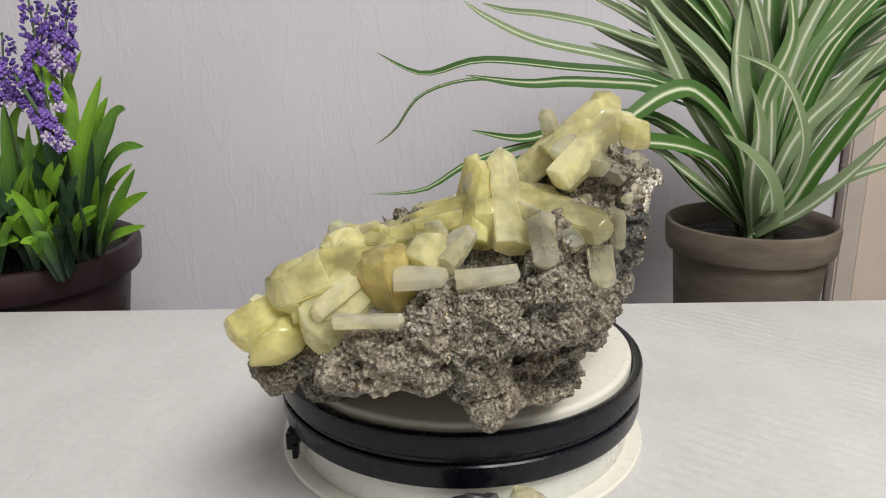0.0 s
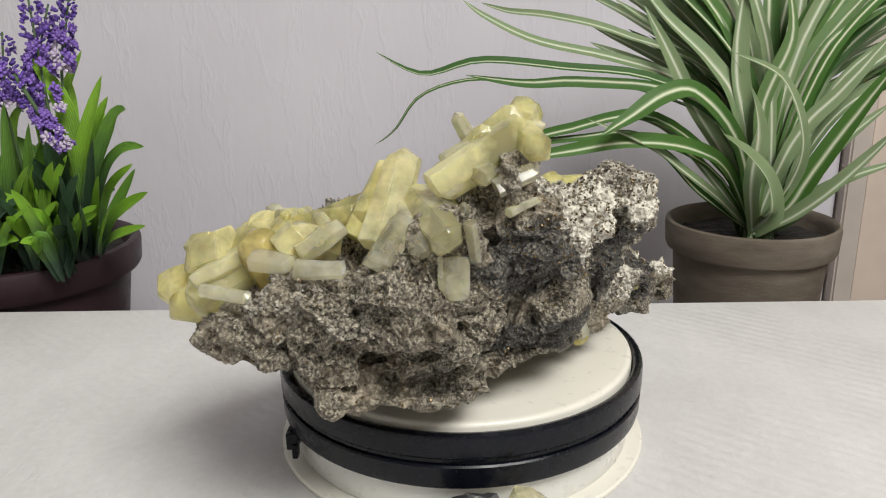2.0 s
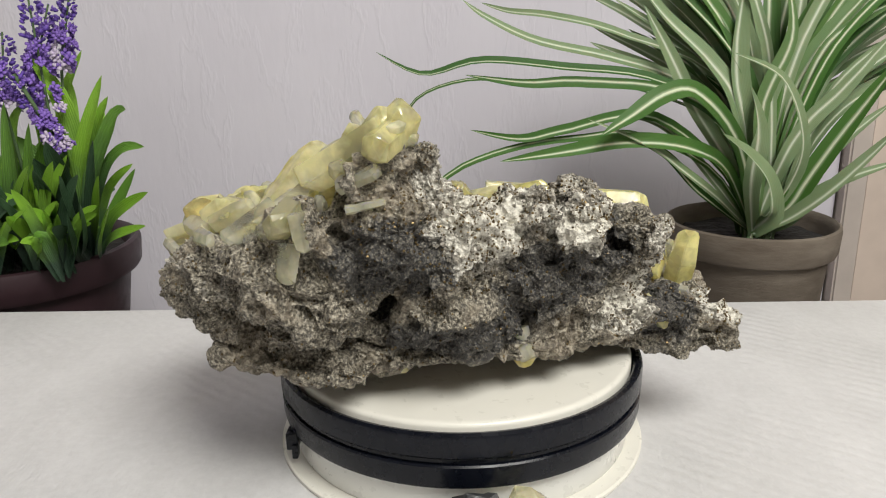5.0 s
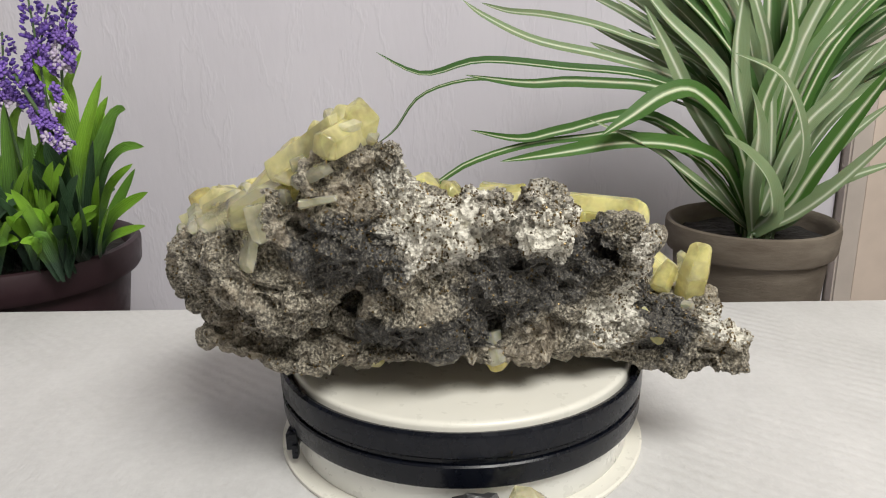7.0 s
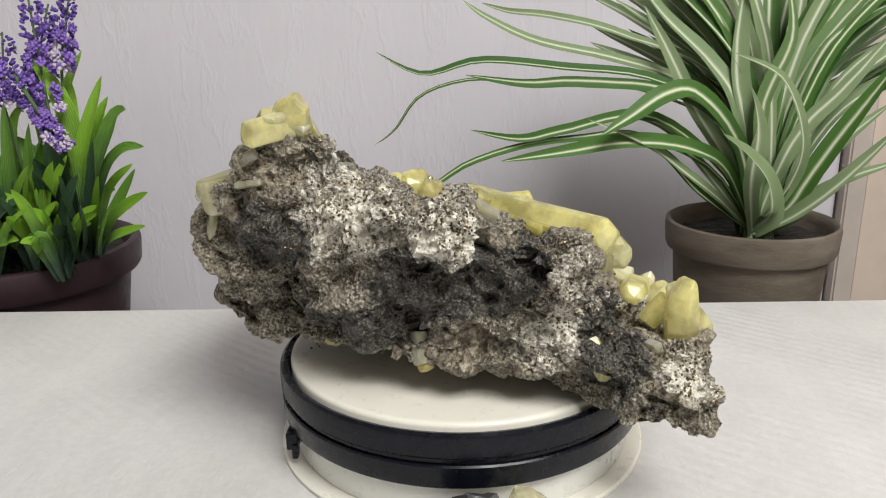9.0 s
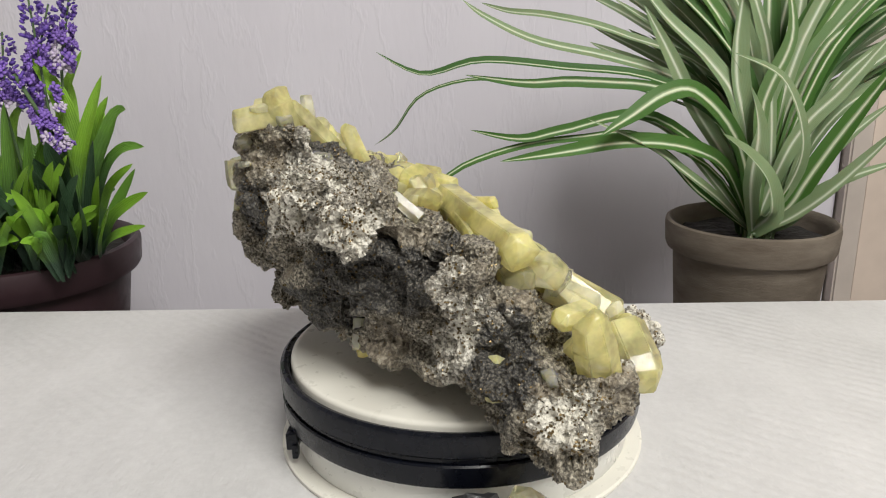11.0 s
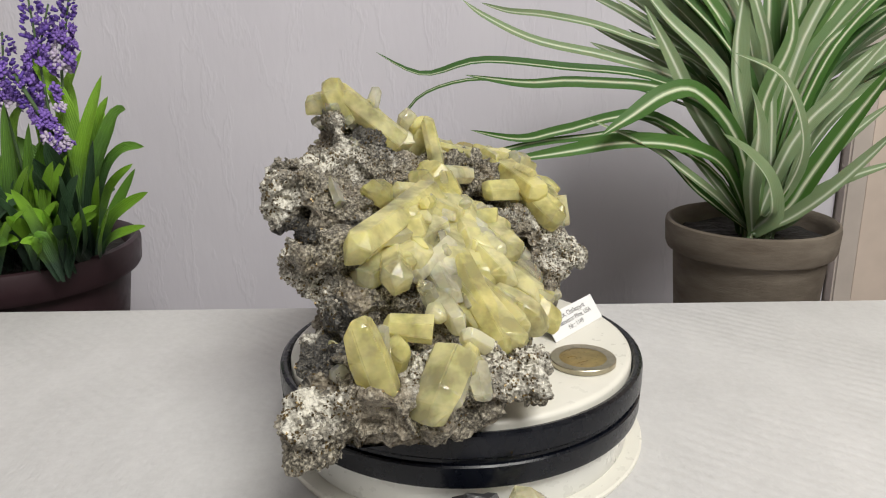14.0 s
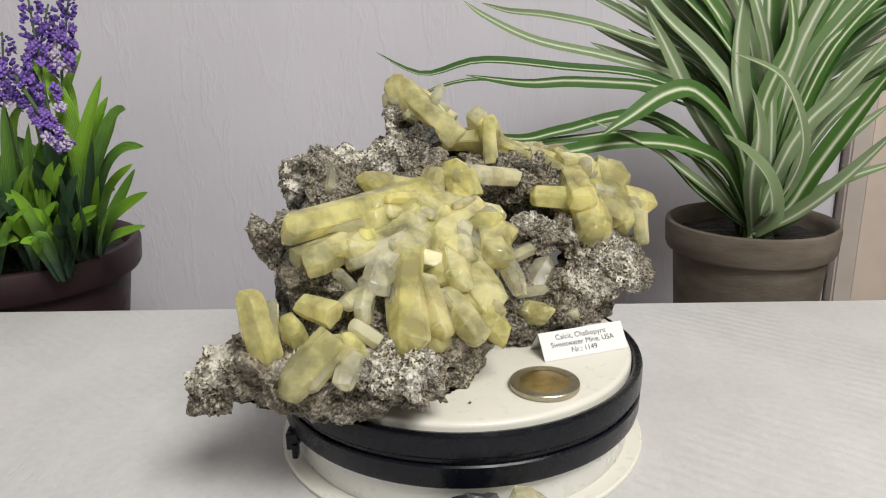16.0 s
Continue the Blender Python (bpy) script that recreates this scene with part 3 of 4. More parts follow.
crystal((-4.3, 3.7, 46.2), (-15, 12.9, 36.2), 3.2, GLASSY)
crystal((2.6, -7.8, 51.2), (-13.8, -16.1, 47.2), 4.5)
crystal((7.8, 2.6, 53.2), (-5.3, -2, 50.3), 6.9)
crystal((9.2, 10.7, 53.2), (-0.7, 10, 49.2), 7.0)
crystal((2.2, 24.2, 39.2), (-11.5, 19.2, 35.2), 6.0)
# low on the west side
crystal((-24.3, -10.8, 19.2), (-29.5, -21.3, 30.2), 6.0, GLASSY, 0.8)
crystal((-22.9, -2.7, 21.2), (-32.5, -7.5, 22.2), 3.0, GLASSY)
crystal((-25.6, -5.9, 11.2), (-33.4, 3.5, 18.2), 7.0)
crystal((-39.1, -13, 9.2), (-43.4, -10.3, 13.2), 3.2, OPAQUE)
crystal((-19.2, -11.5, 33.2), (-24.7, -17.9, 35.2), 4.0, GLASSY)
# north toe
crystal((35.5, 77, 20), (42, 75.5, 41.5), 6.0, flat=0.9, blunt=0.8, label="upright blunt honey calcite crystal")
crystal((16, 75, 26), (25, 87.5, 14.5), 7.4, flat=0.85)
crystal((12, 71, 22), (16, 80, 28.5), 7.2)
crystal((22.4, 62.9, 32.2), (33.5, 60.7, 33.2), 5.0)
crystal((8, 75, 22), (7.5, 82.5, 17), 3.8, OPAQUE)
crystal((18.1, 52.5, 37.2), (20.7, 57.7, 44.2), 3.0, GLASSY)
crystal((5, 66.6, 27.2), (10.9, 69, 32.2), 3.5, OPAQUE)
crystal((48.4, 49.8, 19.2), (54.1, 54.2, 13.2), 5.0)
crystal((45.2, 65.6, 21.2), (48.9, 69.9, 21.2), 3.5, GLASSY)
crystal((30.9, 68.5, 26.1), (29.4, 72.8, 31.9), 5.0)
# underneath
crystal((48, -6, 20), (50.5, -5, 12.5), 4.2, OPAQUE)
crystal((45.9, -5, 17.2), (50.6, -3.4, 10.3), 4.3, AMBER)
crystal((29.8, -39.4, 13.8), (31.1, -41.1, 9.4), 4.5)

# more of the crowded star and corner
crystal((9.3, 11.9, 48.2), (18.9, 14.6, 58.7), 8, YELLOW, 0.9)
crystal((9.5, 17, 45.3), (10.3, 40, 41.6), 8, YELLOW, 0.9)
crystal((4.4, 13.4, 44.8), (-10.9, 21.1, 38), 8, YELLOW, 0.8)
crystal((1.4, 3.9, 46.9), (-0.1, 22.6, 44.6), 8, YELLOW, 0.95)
crystal((-2, 13.4, 41.1), (-11.9, 32.9, 32.8), 9, YELLOW, 0.7)
crystal((-5.2, -2.8, 45.7), (-15.7, -4.2, 47.2), 7, YELLOW, 0.95)
crystal((-12.9, 1, 40.8), (-19.6, 12.7, 36.3), 7, YELLOW, 0.9)
crystal((-9.1, 15.8, 34.1), (-24.1, 31.1, 25.5), 9, YELLOW, 0.7)
crystal((-8.9, 33, 27.4), (-22, 43, 20.9), 8, YELLOW, 0.8)
crystal((-16.2, 25, 25.4), (-28.5, 36.1, 19), 7, YELLOW, 0.8)
crystal((-1.4, 34.5, 31.1), (-13.3, 50.8, 22.9), 7, YELLOW, 0.7)
crystal((8.5, 32.6, 39.6), (-7.3, 61.9, 22.9), 7, YELLOW, 0.8)
crystal((15.6, 23, 46.4), (10.8, 52.6, 35.9), 7, OPAQUE, 0.6)
crystal((14, 50.2, 34.8), (9.9, 63, 30.3), 6, OPAQUE, 0.6)
crystal((-19.9, 2.5, 33.2), (-28.2, 13.7, 27), 5, GLASSY, 0.8)
crystal((3.5, -15.2, 55.6), (9.1, -18.2, 67), 8, YELLOW, 0.9)
crystal((13.4, -4.6, 57.1), (13.5, -11.1, 64.7), 6, YELLOW, 0.9)
crystal((28.2, 4, 60.2), (32.1, 14.8, 63.1), 6, YELLOW, 0.8)
crystal((28.2, 41.5, 46.3), (28.9, 60.8, 46.1), 7, YELLOW, 0.9)
crystal((22, 32.5, 46.4), (23.2, 46.9, 46.3), 7, YELLOW, 0.9)
crystal((-1.8, -6.5, 51.1), (0.1, 13.4, 49.3), 6, YELLOW, 0.9)
crystal((18.5, 16.1, 52.8), (22.7, 34.7, 52.9), 7, YELLOW, 0.9)
crystal((-25.8, -66.1, 56.9), (-36.6, -74.4, 56), 8, YELLOW, 0.9)
crystal((-38, -81.9, 52.2), (-50.4, -84.7, 47.2), 8, YELLOW, 0.9)
crystal((-44.9, -72, 44.3), (-54.4, -58.6, 35.6), 8, YELLOW, 0.9)
crystal((-33.5, -53.4, 47.5), (-33.9, -39.6, 45.8), 8, YELLOW, 0.95)
crystal((-40.3, -55.9, 42.6), (-45, -37, 34.4), 8, YELLOW, 0.95)
crystal((-51.3, -81, 40.3), (-60.7, -86.5, 37), 8, YELLOW, 0.9)

# small crystals intergrown with the large ones
SMALL = random.Random(29)
for big, length, half, way, foot in tuple(MAIN):
    for k in range(1 if half > 5 else 0):
        side = Vector((SMALL.uniform(-1, 1), SMALL.uniform(-1, 1), SMALL.uniform(-0.6, 1)))
        side = (side - way * side.dot(way)).normalized()
        r = half * SMALL.uniform(0.34, 0.58)
        at = foot + way * length * SMALL.uniform(0.1, 0.35) + side * half * 0.62
        to = (way + side * SMALL.uniform(0.05, 0.35)).normalized()
        tip = at + to * max(r * 1.5, length * SMALL.uniform(0.3, 0.6))
        crystal(at, tip, r, SMALL.choice((big, big, GLASSY, OPAQUE)), SMALL.uniform(0.7, 1.0))

# crumbs that fell from the rock on the plate
for k, (x, y) in enumerate(((12, -54), (16, -55), (14, -52.5), (-20, 48))):
    crumb = new("rock_crumb", mesh_of("rock_crumb", lathe([(0, 0.0), (0.0005, 0.0001), (0.0006, 0.0004), (0.0003, 0.0008), (0, 0.0009)], 7), ROCK))
    crumb.parent = specimen
    crumb.location = (x * U, y * U, 0.0001)

# ---- coin and name card on the disc ----
coin = tagged(new("coin"), "worn two-tone metal coin lying on the turning plate", "coin")
cx, cy = -40 * U, 28.2 * U
bm = lathe([(0.0092, 0.0002), (0.0126, 0.0), (0.012875, 0.0003), (0.012875, 0.0019), (0.0126, 0.0022), (0.0121, 0.00205), (0.0092, 0.002)], 96)
bm.transform(Matrix.Translation((cx, cy, 0.0002)))
sharp_smooth(part("outer_ring", bm, SILVER, coin, "silvery outer ring"), 30)
bm = lathe([(0, 0.0001), (0.00919, 0.0001), (0.00919, 0.0019), (0.0089, 0.00195), (0, 0.0019)], 72)
bm.transform(Matrix.Translation((cx, cy, 0.0002)))
sharp_smooth(part("core", bm, GOLD, coin, "brass-coloured core"), 30)


def lettering(name, text, size, m, parent, material, depth=0.00006, align="CENTER"):
    cu = bpy.data.curves.new(name, "FONT")
    cu.body, cu.size, cu.extrude, cu.align_x, cu.align_y = text, size, depth, align, "CENTER"
    tmp = new(name, cu)
    me = bpy.data.meshes.new_from_object(tmp.evaluated_get(bpy.context.evaluated_depsgraph_get()))
    bpy.data.objects.remove(tmp)
    me.materials.append(material)
    ob = new(name, me)
    ob.parent = parent
    ob.matrix_basis = m
    return ob


lettering("numeral", "2", 0.0105, pose(cx + 0.0028, cy + 0.001, 0.00215, 0, 0, 200), coin, GOLD, 0.00012)
for k in range(12):
    a = 2 * math.pi * k / 12
    bm = bmesh.new()
    bmesh.ops.create_icosphere(bm, subdivisions=1, radius=0.00055)
    bm.transform(Matrix.Translation((cx + 0.0106 * math.cos(a), cy + 0.0106 * math.sin(a), 0.0021)) @ Matrix.Diagonal((1, 1, 0.35, 1)))
    part("star", bm, SILVER, coin)

card = tagged(new("name_card"), "small white folded card with three printed lines on the turning plate", "card")
ex, up = Vector((-0.761, -0.649, 0)).normalized(), Vector((0, 0, 1))
ez = ex.cross(up)
lean = radians(36)
ey = (up * math.cos(lean) - ez * math.sin(lean)).normalized()
en = ex.cross(ey)
foot = Vector((-49.2, -1.9, 0.2)) * U
CW, CH = 35 * U, 10.6 * U
front_m = Matrix((ex, ey, en)).transposed().to_4x4()
front_m.translation = foot
bm = bmesh.new()
bmesh.ops.create_cube(bm, size=1, matrix=front_m @ Matrix.Translation((0, CH / 2, -0.00015)) @ Matrix.Diagonal((CW, CH, 0.0003, 1)))
part("front_panel", bm, CARD, card)
bm = bmesh.new()
ey2 = (up * math.cos(lean) + ez * math.sin(lean)).normalized()
back_m = Matrix((ex, ey2, ex.cross(ey2))).transposed().to_4x4()
back_m.translation = foot - ez * 2 * CH * math.sin(lean)
bmesh.ops.create_cube(bm, size=1, matrix=back_m @ Matrix.Translation((0, CH / 2, 0.00015)) @ Matrix.Diagonal((CW, CH * 0.99, 0.0003, 1)))
part("back_panel", bm, CARD, card)
for k, text in enumerate(("Calcit, Chalkopyrit", "Sweetwater Mine, USA", "Nr.: 1149")):
    lettering("print_line", text, 2.8 * U, front_m @ pose(-0.5 * U, CH * (0.76 - 0.255 * k), 0.00006), card, INK, 0.00002)

# ---- a small broken piece lying before the turntable ----
shard = tagged(new("mineral_fragment"), "small dark fragment with pale calcite lying before the turntable", "mineral")
bm = bmesh.new()
bmesh.ops.create_icosphere(bm, subdivisions=3, radius=1)
for v in bm.verts:
    v.co *= 1 + 0.3 * noise.noise(v.co * 1.7)
    v.co = Vector((0.004 + v.co.x * 0.012, -0.0855 + v.co.y * 0.007, max(0.0003, 0.011 + v.co.z * 0.0115)))
part("rock_piece", bm, PLUMBAGO, shard)
bm = bmesh.new()
bmesh.ops.create_icosphere(bm, subdivisions=2, radius=1)
for v in bm.verts:
    v.co *= 1 + 0.35 * noise.noise(v.co * 1.5 + Vector((4, 4, 4)))
    v.co = Vector((0.0225 + v.co.x * 0.0105, -0.085 + v.co.y * 0.006, max(0.0003, 0.012 + v.co.z * 0.0115)))
part("calcite_piece", bm, GLASSY, shard)


# ---- plants ----
def strip(pts, width, fold=0.35, seg=18, taper=1.0, foot=0.35, twist=0.0, full=2.0):
    """A folded leaf along a smooth line through the points, with a UV across and along it."""
    P = [Vector(p) for p in pts]
    if len(P) == 2:
        P.insert(1, (P[0] + P[1]) / 2)
    line = []
    n = len(P) - 1
    for s in range(seg + 1):
        u = s / seg * n
        i = min(int(u), n - 1)
        f = u - i
        p0, p1, p2, p3 = P[max(i - 1, 0)], P[i], P[i + 1], P[min(i + 2, n)]
        line.append(0.5 * (2 * p1 + (p2 - p0) * f + (2 * p0 - 5 * p1 + 4 * p2 - p3) * f * f + (3 * p1 - p0 - 3 * p2 + p3) * f ** 3))
    bm = bmesh.new()
    uvl = bm.loops.layers.uv.new("UVMap")
    rows = []
    toward = Vector((0.0, -0.8, 0.6)).normalized()
    for s, p in enumerate(line):
        d = (line[min(s + 1, seg)] - line[max(s - 1, 0)]).normalized()
        side = d.cross(toward)
        side = side.normalized() if side.length > 0.05 else Vector((1, 0, 0))
        k = s / seg
        if twist:
            side = Matrix.Rotation(twist * k, 3, d) @ side
        nor = side.cross(d).normalized()
        w = width * 0.5 * (foot + (1 - foot) * min(1, k / 0.35)) * (max(0.03, 1 - ((k - 0.45) / 0.55) ** full * taper) if k > 0.45 else 1)
        rows.append([(bm.verts.new(p + side * w * x + nor * w * fold * (abs(x) - 0.5)), (x * 0.5 + 0.5, k)) for x in (-1, -0.5, 0, 0.5, 1)])
    for lo, hi in zip(rows, rows[1:]):
        for i in range(4):
            q = (lo[i], lo[i + 1], hi[i + 1], hi[i])
            f = bm.faces.new([v for v, _ in q])
            f.smooth = True
            for loop, (_, uv) in zip(f.loops, q):
                loop[uvl].uv = uv
    return bm


def pot(name, label, x, y, r, top, bottom, lip, material, soil_drop):
    ob = tagged(new(name), label, "flower pot")
    ob.location = (x, y, bottom)
    h = top - bottom
    w = r * 0.07
    sharp_smooth(part("pot_wall", lathe([(0, 0.0), (r * 0.70, 0.0), (r * 0.71, 0.002), (r * 0.89, h - lip - 0.001), (r * 0.91, h - lip), (r * 0.965, h - lip + 0.001), (r * 0.985, h - lip + 0.004),
                                         (r, h - 0.004), (r * 0.99, h - 0.001), (r * 0.96, h), (r * 0.93, h - 0.001), (r - w * 1.6, h - 0.006), (r * 0.80, h - soil_drop - 0.02), (0, h - soil_drop - 0.02)], 80, 0.004), material, ob), 40)
    rng = random.Random(3)
    bm = lathe([(0, h - soil_drop + 0.003)] + [(r * 0.9 * k, h - soil_drop) for k in (0.2, 0.4, 0.6, 0.8, 0.96)], 40)
    for v in bm.verts:
        v.co.z += rng.uniform(-0.0015, 0.0015)
    part("soil", bm, SOIL, ob)
    return ob


spider_pot = pot("clay_pot", "weathered grey-brown clay pot holding a variegated grass plant", 0.2025, 0.216, 0.0572, 0.0362, -0.1245, 0.021, CLAY, 0.012)
lavender_pot = pot("plum_pot", "dark plum plastic pot holding a lavender plant", -0.334, 0.242, 0.0895, 0.0165, -0.1245, 0.024, PLUM, 0.010)

spider = tagged(new("grass_plant"), "variegated green and cream striped grass plant in a clay pot", "plant")
LEAF_RNG = random.Random(21)


def blade(pts, width, fold=0.3, twist=None):
    w = LEAF_RNG.uniform(-0.5, 0.5) if twist is None else twist
    bm = strip(pts, width, fold * LEAF_RNG.uniform(0.5, 1.5), 26, 1.0, 0.55, w, 3.0)
    fresh = len(spider.children) < 7
    return part("blade", bm, BLADE_FRESH if fresh else BLADE, spider)


blade([(0.200, 0.205, 0.029), (0.177, 0.198, 0.074), (0.150, 0.191, 0.090), (0.110, 0.184, 0.096), (0.067, 0.177, 0.091), (0.026, 0.170, 0.086)], 0.0104)
blade([(0.200, 0.205, 0.029), (0.183, 0.197, 0.089), (0.152, 0.189, 0.124), (0.129, 0.181, 0.125), (0.107, 0.173, 0.113), (0.087, 0.165, 0.102)], 0.0139)
blade([(0.200, 0.205, 0.029), (0.180, 0.200, 0.092), (0.140, 0.195, 0.124), (0.078, 0.190, 0.132), (0.042, 0.185, 0.132), (0.005, 0.180, 0.138)], 0.0076)
blade([(0.200, 0.205, 0.029), (0.177, 0.204, 0.103), (0.127, 0.203, 0.133), (0.069, 0.203, 0.141), (0.015, 0.202, 0.146), (-0.022, 0.201, 0.138), (-0.052, 0.200, 0.152)], 0.0069)
blade([(0.200, 0.205, 0.029), (0.176, 0.211, 0.098), (0.109, 0.218, 0.128), (0.046, 0.224, 0.130), (0.008, 0.231, 0.132), (-0.026, 0.237, 0.121), (-0.045, 0.244, 0.097), (-0.061, 0.250, 0.085)], 0.0028)
blade([(0.200, 0.205, 0.029), (0.175, 0.202, 0.073), (0.124, 0.199, 0.110), (0.069, 0.196, 0.102), (0.040, 0.193, 0.097), (0.008, 0.190, 0.103)], 0.0069)
blade([(0.200, 0.205, 0.029), (0.168, 0.203, 0.073), (0.118, 0.201, 0.097), (0.081, 0.199, 0.096), (0.044, 0.196, 0.092), (0.007, 0.194, 0.081), (-0.023, 0.192, 0.064), (-0.058, 0.190, 0.062)], 0.0052)
blade([(0.200, 0.205, 0.029), (0.183, 0.211, 0.098), (0.145, 0.217, 0.131), (0.101, 0.223, 0.146), (0.053, 0.228, 0.157), (0.019, 0.234, 0.173), (0.004, 0.240, 0.184)], 0.0083)
blade([(0.200, 0.205, 0.029), (0.176, 0.218, 0.127), (0.110, 0.231, 0.161), (0.066, 0.244, 0.173), (0.036, 0.257, 0.177), (0.017, 0.270, 0.183)], 0.0055)
blade([(0.200, 0.205, 0.029), (0.186, 0.211, 0.109), (0.167, 0.218, 0.142), (0.137, 0.224, 0.171), (0.115, 0.230, 0.199)], 0.0145)
blade([(0.200, 0.205, 0.029), (0.187, 0.221, 0.101), (0.162, 0.237, 0.141), (0.122, 0.254, 0.171), (0.076, 0.270, 0.195)], 0.0132)
blade([(0.200, 0.205, 0.029), (0.194, 0.217, 0.109), (0.180, 0.228, 0.159), (0.154, 0.240, 0.207)], 0.0118)
blade([(0.200, 0.205, 0.029), (0.217, 0.193, 0.063), (0.217, 0.180, 0.095), (0.195, 0.167, 0.134), (0.159, 0.155, 0.150)], 0.0069)
blade([(0.200, 0.205, 0.029), (0.207, 0.191, 0.045), (0.197, 0.177, 0.070), (0.178, 0.164, 0.089), (0.155, 0.150, 0.104)], 0.0159)
blade([(0.200, 0.205, 0.029), (0.216, 0.196, 0.047), (0.228, 0.188, 0.075), (0.244, 0.179, 0.109), (0.264, 0.170, 0.146)], 0.0132)
blade([(0.200, 0.205, 0.029), (0.219, 0.199, 0.037), (0.235, 0.193, 0.059), (0.256, 0.186, 0.072), (0.280, 0.180, 0.082)], 0.0083)
blade([(0.200, 0.205, 0.029), (0.215, 0.209, 0.072), (0.227, 0.213, 0.116), (0.245, 0.216, 0.155), (0.284, 0.220, 0.179)], 0.0111)
blade([(0.200, 0.205, 0.029), (0.206, 0.214, 0.090), (0.212, 0.223, 0.130), (0.232, 0.231, 0.169), (0.251, 0.240, 0.198)], 0.0111)
blade([(0.200, 0.205, 0.029), (0.195, 0.210, 0.091), (0.185, 0.215, 0.138), (0.186, 0.220, 0.198)], 0.0125)
blade([(0.200, 0.205, 0.029), (0.213, 0.204, 0.073), (0.227, 0.203, 0.102), (0.249, 0.201, 0.127), (0.278, 0.200, 0.165)], 0.0111)
blade([(0.200, 0.205, 0.029), (0.218, 0.190, 0.045), (0.237, 0.175, 0.069), (0.262, 0.160, 0.105)], 0.0090)
blade([(0.200, 0.205, 0.029), (0.172, 0.199, 0.055), (0.146, 0.193, 0.075), (0.122, 0.186, 0.092), (0.081, 0.180, 0.110)], 0.0076)
blade([(0.200, 0.205, 0.029), (0.173, 0.204, 0.062), (0.140, 0.203, 0.098), (0.110, 0.201, 0.110), (0.075, 0.200, 0.104)], 0.0076)
blade([(0.200, 0.205, 0.029), (0.219, 0.220, 0.077), (0.243, 0.235, 0.125), (0.279, 0.250, 0.191)], 0.0104)
blade([(0.200, 0.205, 0.029), (0.180, 0.206, 0.076), (0.155, 0.208, 0.114), (0.138, 0.209, 0.146), (0.119, 0.210, 0.178)], 0.0111)
blade([(0.200, 0.205, 0.029), (0.200, 0.204, 0.073), (0.197, 0.203, 0.117), (0.210, 0.201, 0.159), (0.202, 0.200, 0.196)], 0.0104)
blade([(0.200, 0.205, 0.029), (0.193, 0.216, 0.059), (0.182, 0.227, 0.092), (0.177, 0.238, 0.122), (0.152, 0.249, 0.160), (0.119, 0.260, 0.183)], 0.0111)
blade([(0.200, 0.205, 0.029), (0.211, 0.214, 0.055), (0.226, 0.223, 0.092), (0.253, 0.231, 0.118), (0.290, 0.240, 0.132)], 0.0090)
blade([(0.200, 0.205, 0.029), (0.164, 0.210, 0.057), (0.141, 0.215, 0.081), (0.122, 0.220, 0.090)], 0.0069)
blade([(0.200, 0.205, 0.029), (0.190, 0.190, 0.064), (0.186, 0.175, 0.103), (0.172, 0.160, 0.131)], 0.0152)
blade([(0.200, 0.205, 0.029), (0.228, 0.213, 0.043), (0.254, 0.222, 0.081), (0.295, 0.230, 0.113)], 0.0104)
blade([(0.200, 0.205, 0.029), (0.184, 0.221, 0.085), (0.174, 0.237, 0.137), (0.171, 0.254, 0.182), (0.179, 0.270, 0.205)], 0.0104)
blade([(0.200, 0.205, 0.029), (0.218, 0.230, 0.088), (0.254, 0.255, 0.143), (0.314, 0.280, 0.173)], 0.0097)
# the thick of the tuft
for k in range(96):
    r = LEAF_RNG
    a = r.uniform(-0.25, 1.15) * math.pi if k % 4 else r.uniform(0, 2 * math.pi)
    out, high = r.uniform(0.05, 0.17), r.uniform(0.10, 0.24)
    b = Vector((0.204 + r.uniform(-0.008, 0.008), 0.212 + r.uniform(-0.008, 0.008), 0.024))
    e = b + Vector((math.cos(a) * out + 0.02, abs(math.sin(a)) * out * 0.75 + 0.01, high))
    mid = b.lerp(e, 0.5) + Vector((-math.cos(a) * out * 0.22, 0, 0.02))
    e.y, mid.y = min(e.y, 0.42), min(mid.y, 0.40)
    blade([b, mid, e], r.uniform(0.0065, 0.0125))

lavender = tagged(new("lavender_plant"), "lavender with bright green leaves and violet flower spikes", "plant")


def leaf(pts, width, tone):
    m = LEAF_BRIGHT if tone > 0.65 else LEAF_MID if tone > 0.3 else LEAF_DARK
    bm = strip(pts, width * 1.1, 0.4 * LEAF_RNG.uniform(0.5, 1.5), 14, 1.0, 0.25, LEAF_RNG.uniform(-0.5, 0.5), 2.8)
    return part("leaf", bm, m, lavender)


leaf([(-0.271, 0.215, 0.011), (-0.257, 0.210, 0.065), (-0.261, 0.205, 0.123), (-0.276, 0.200, 0.153)], 0.0118, 1.00)
leaf([(-0.276, 0.215, 0.036), (-0.274, 0.227, 0.114), (-0.260, 0.240, 0.155)], 0.0069, 1.00)
leaf([(-0.266, 0.215, 0.020), (-0.258, 0.208, 0.078), (-0.230, 0.200, 0.140)], 0.0104, 1.00)
leaf([(-0.274, 0.215, 0.020), (-0.266, 0.223, 0.095), (-0.266, 0.230, 0.136)], 0.0076, 1.00)
leaf([(-0.263, 0.215, 0.011), (-0.251, 0.207, 0.066), (-0.226, 0.198, 0.111), (-0.213, 0.190, 0.119)], 0.0118, 0.40)
leaf([(-0.267, 0.215, 0.011), (-0.243, 0.207, 0.070), (-0.223, 0.198, 0.092), (-0.204, 0.190, 0.095)], 0.0083, 0.40)
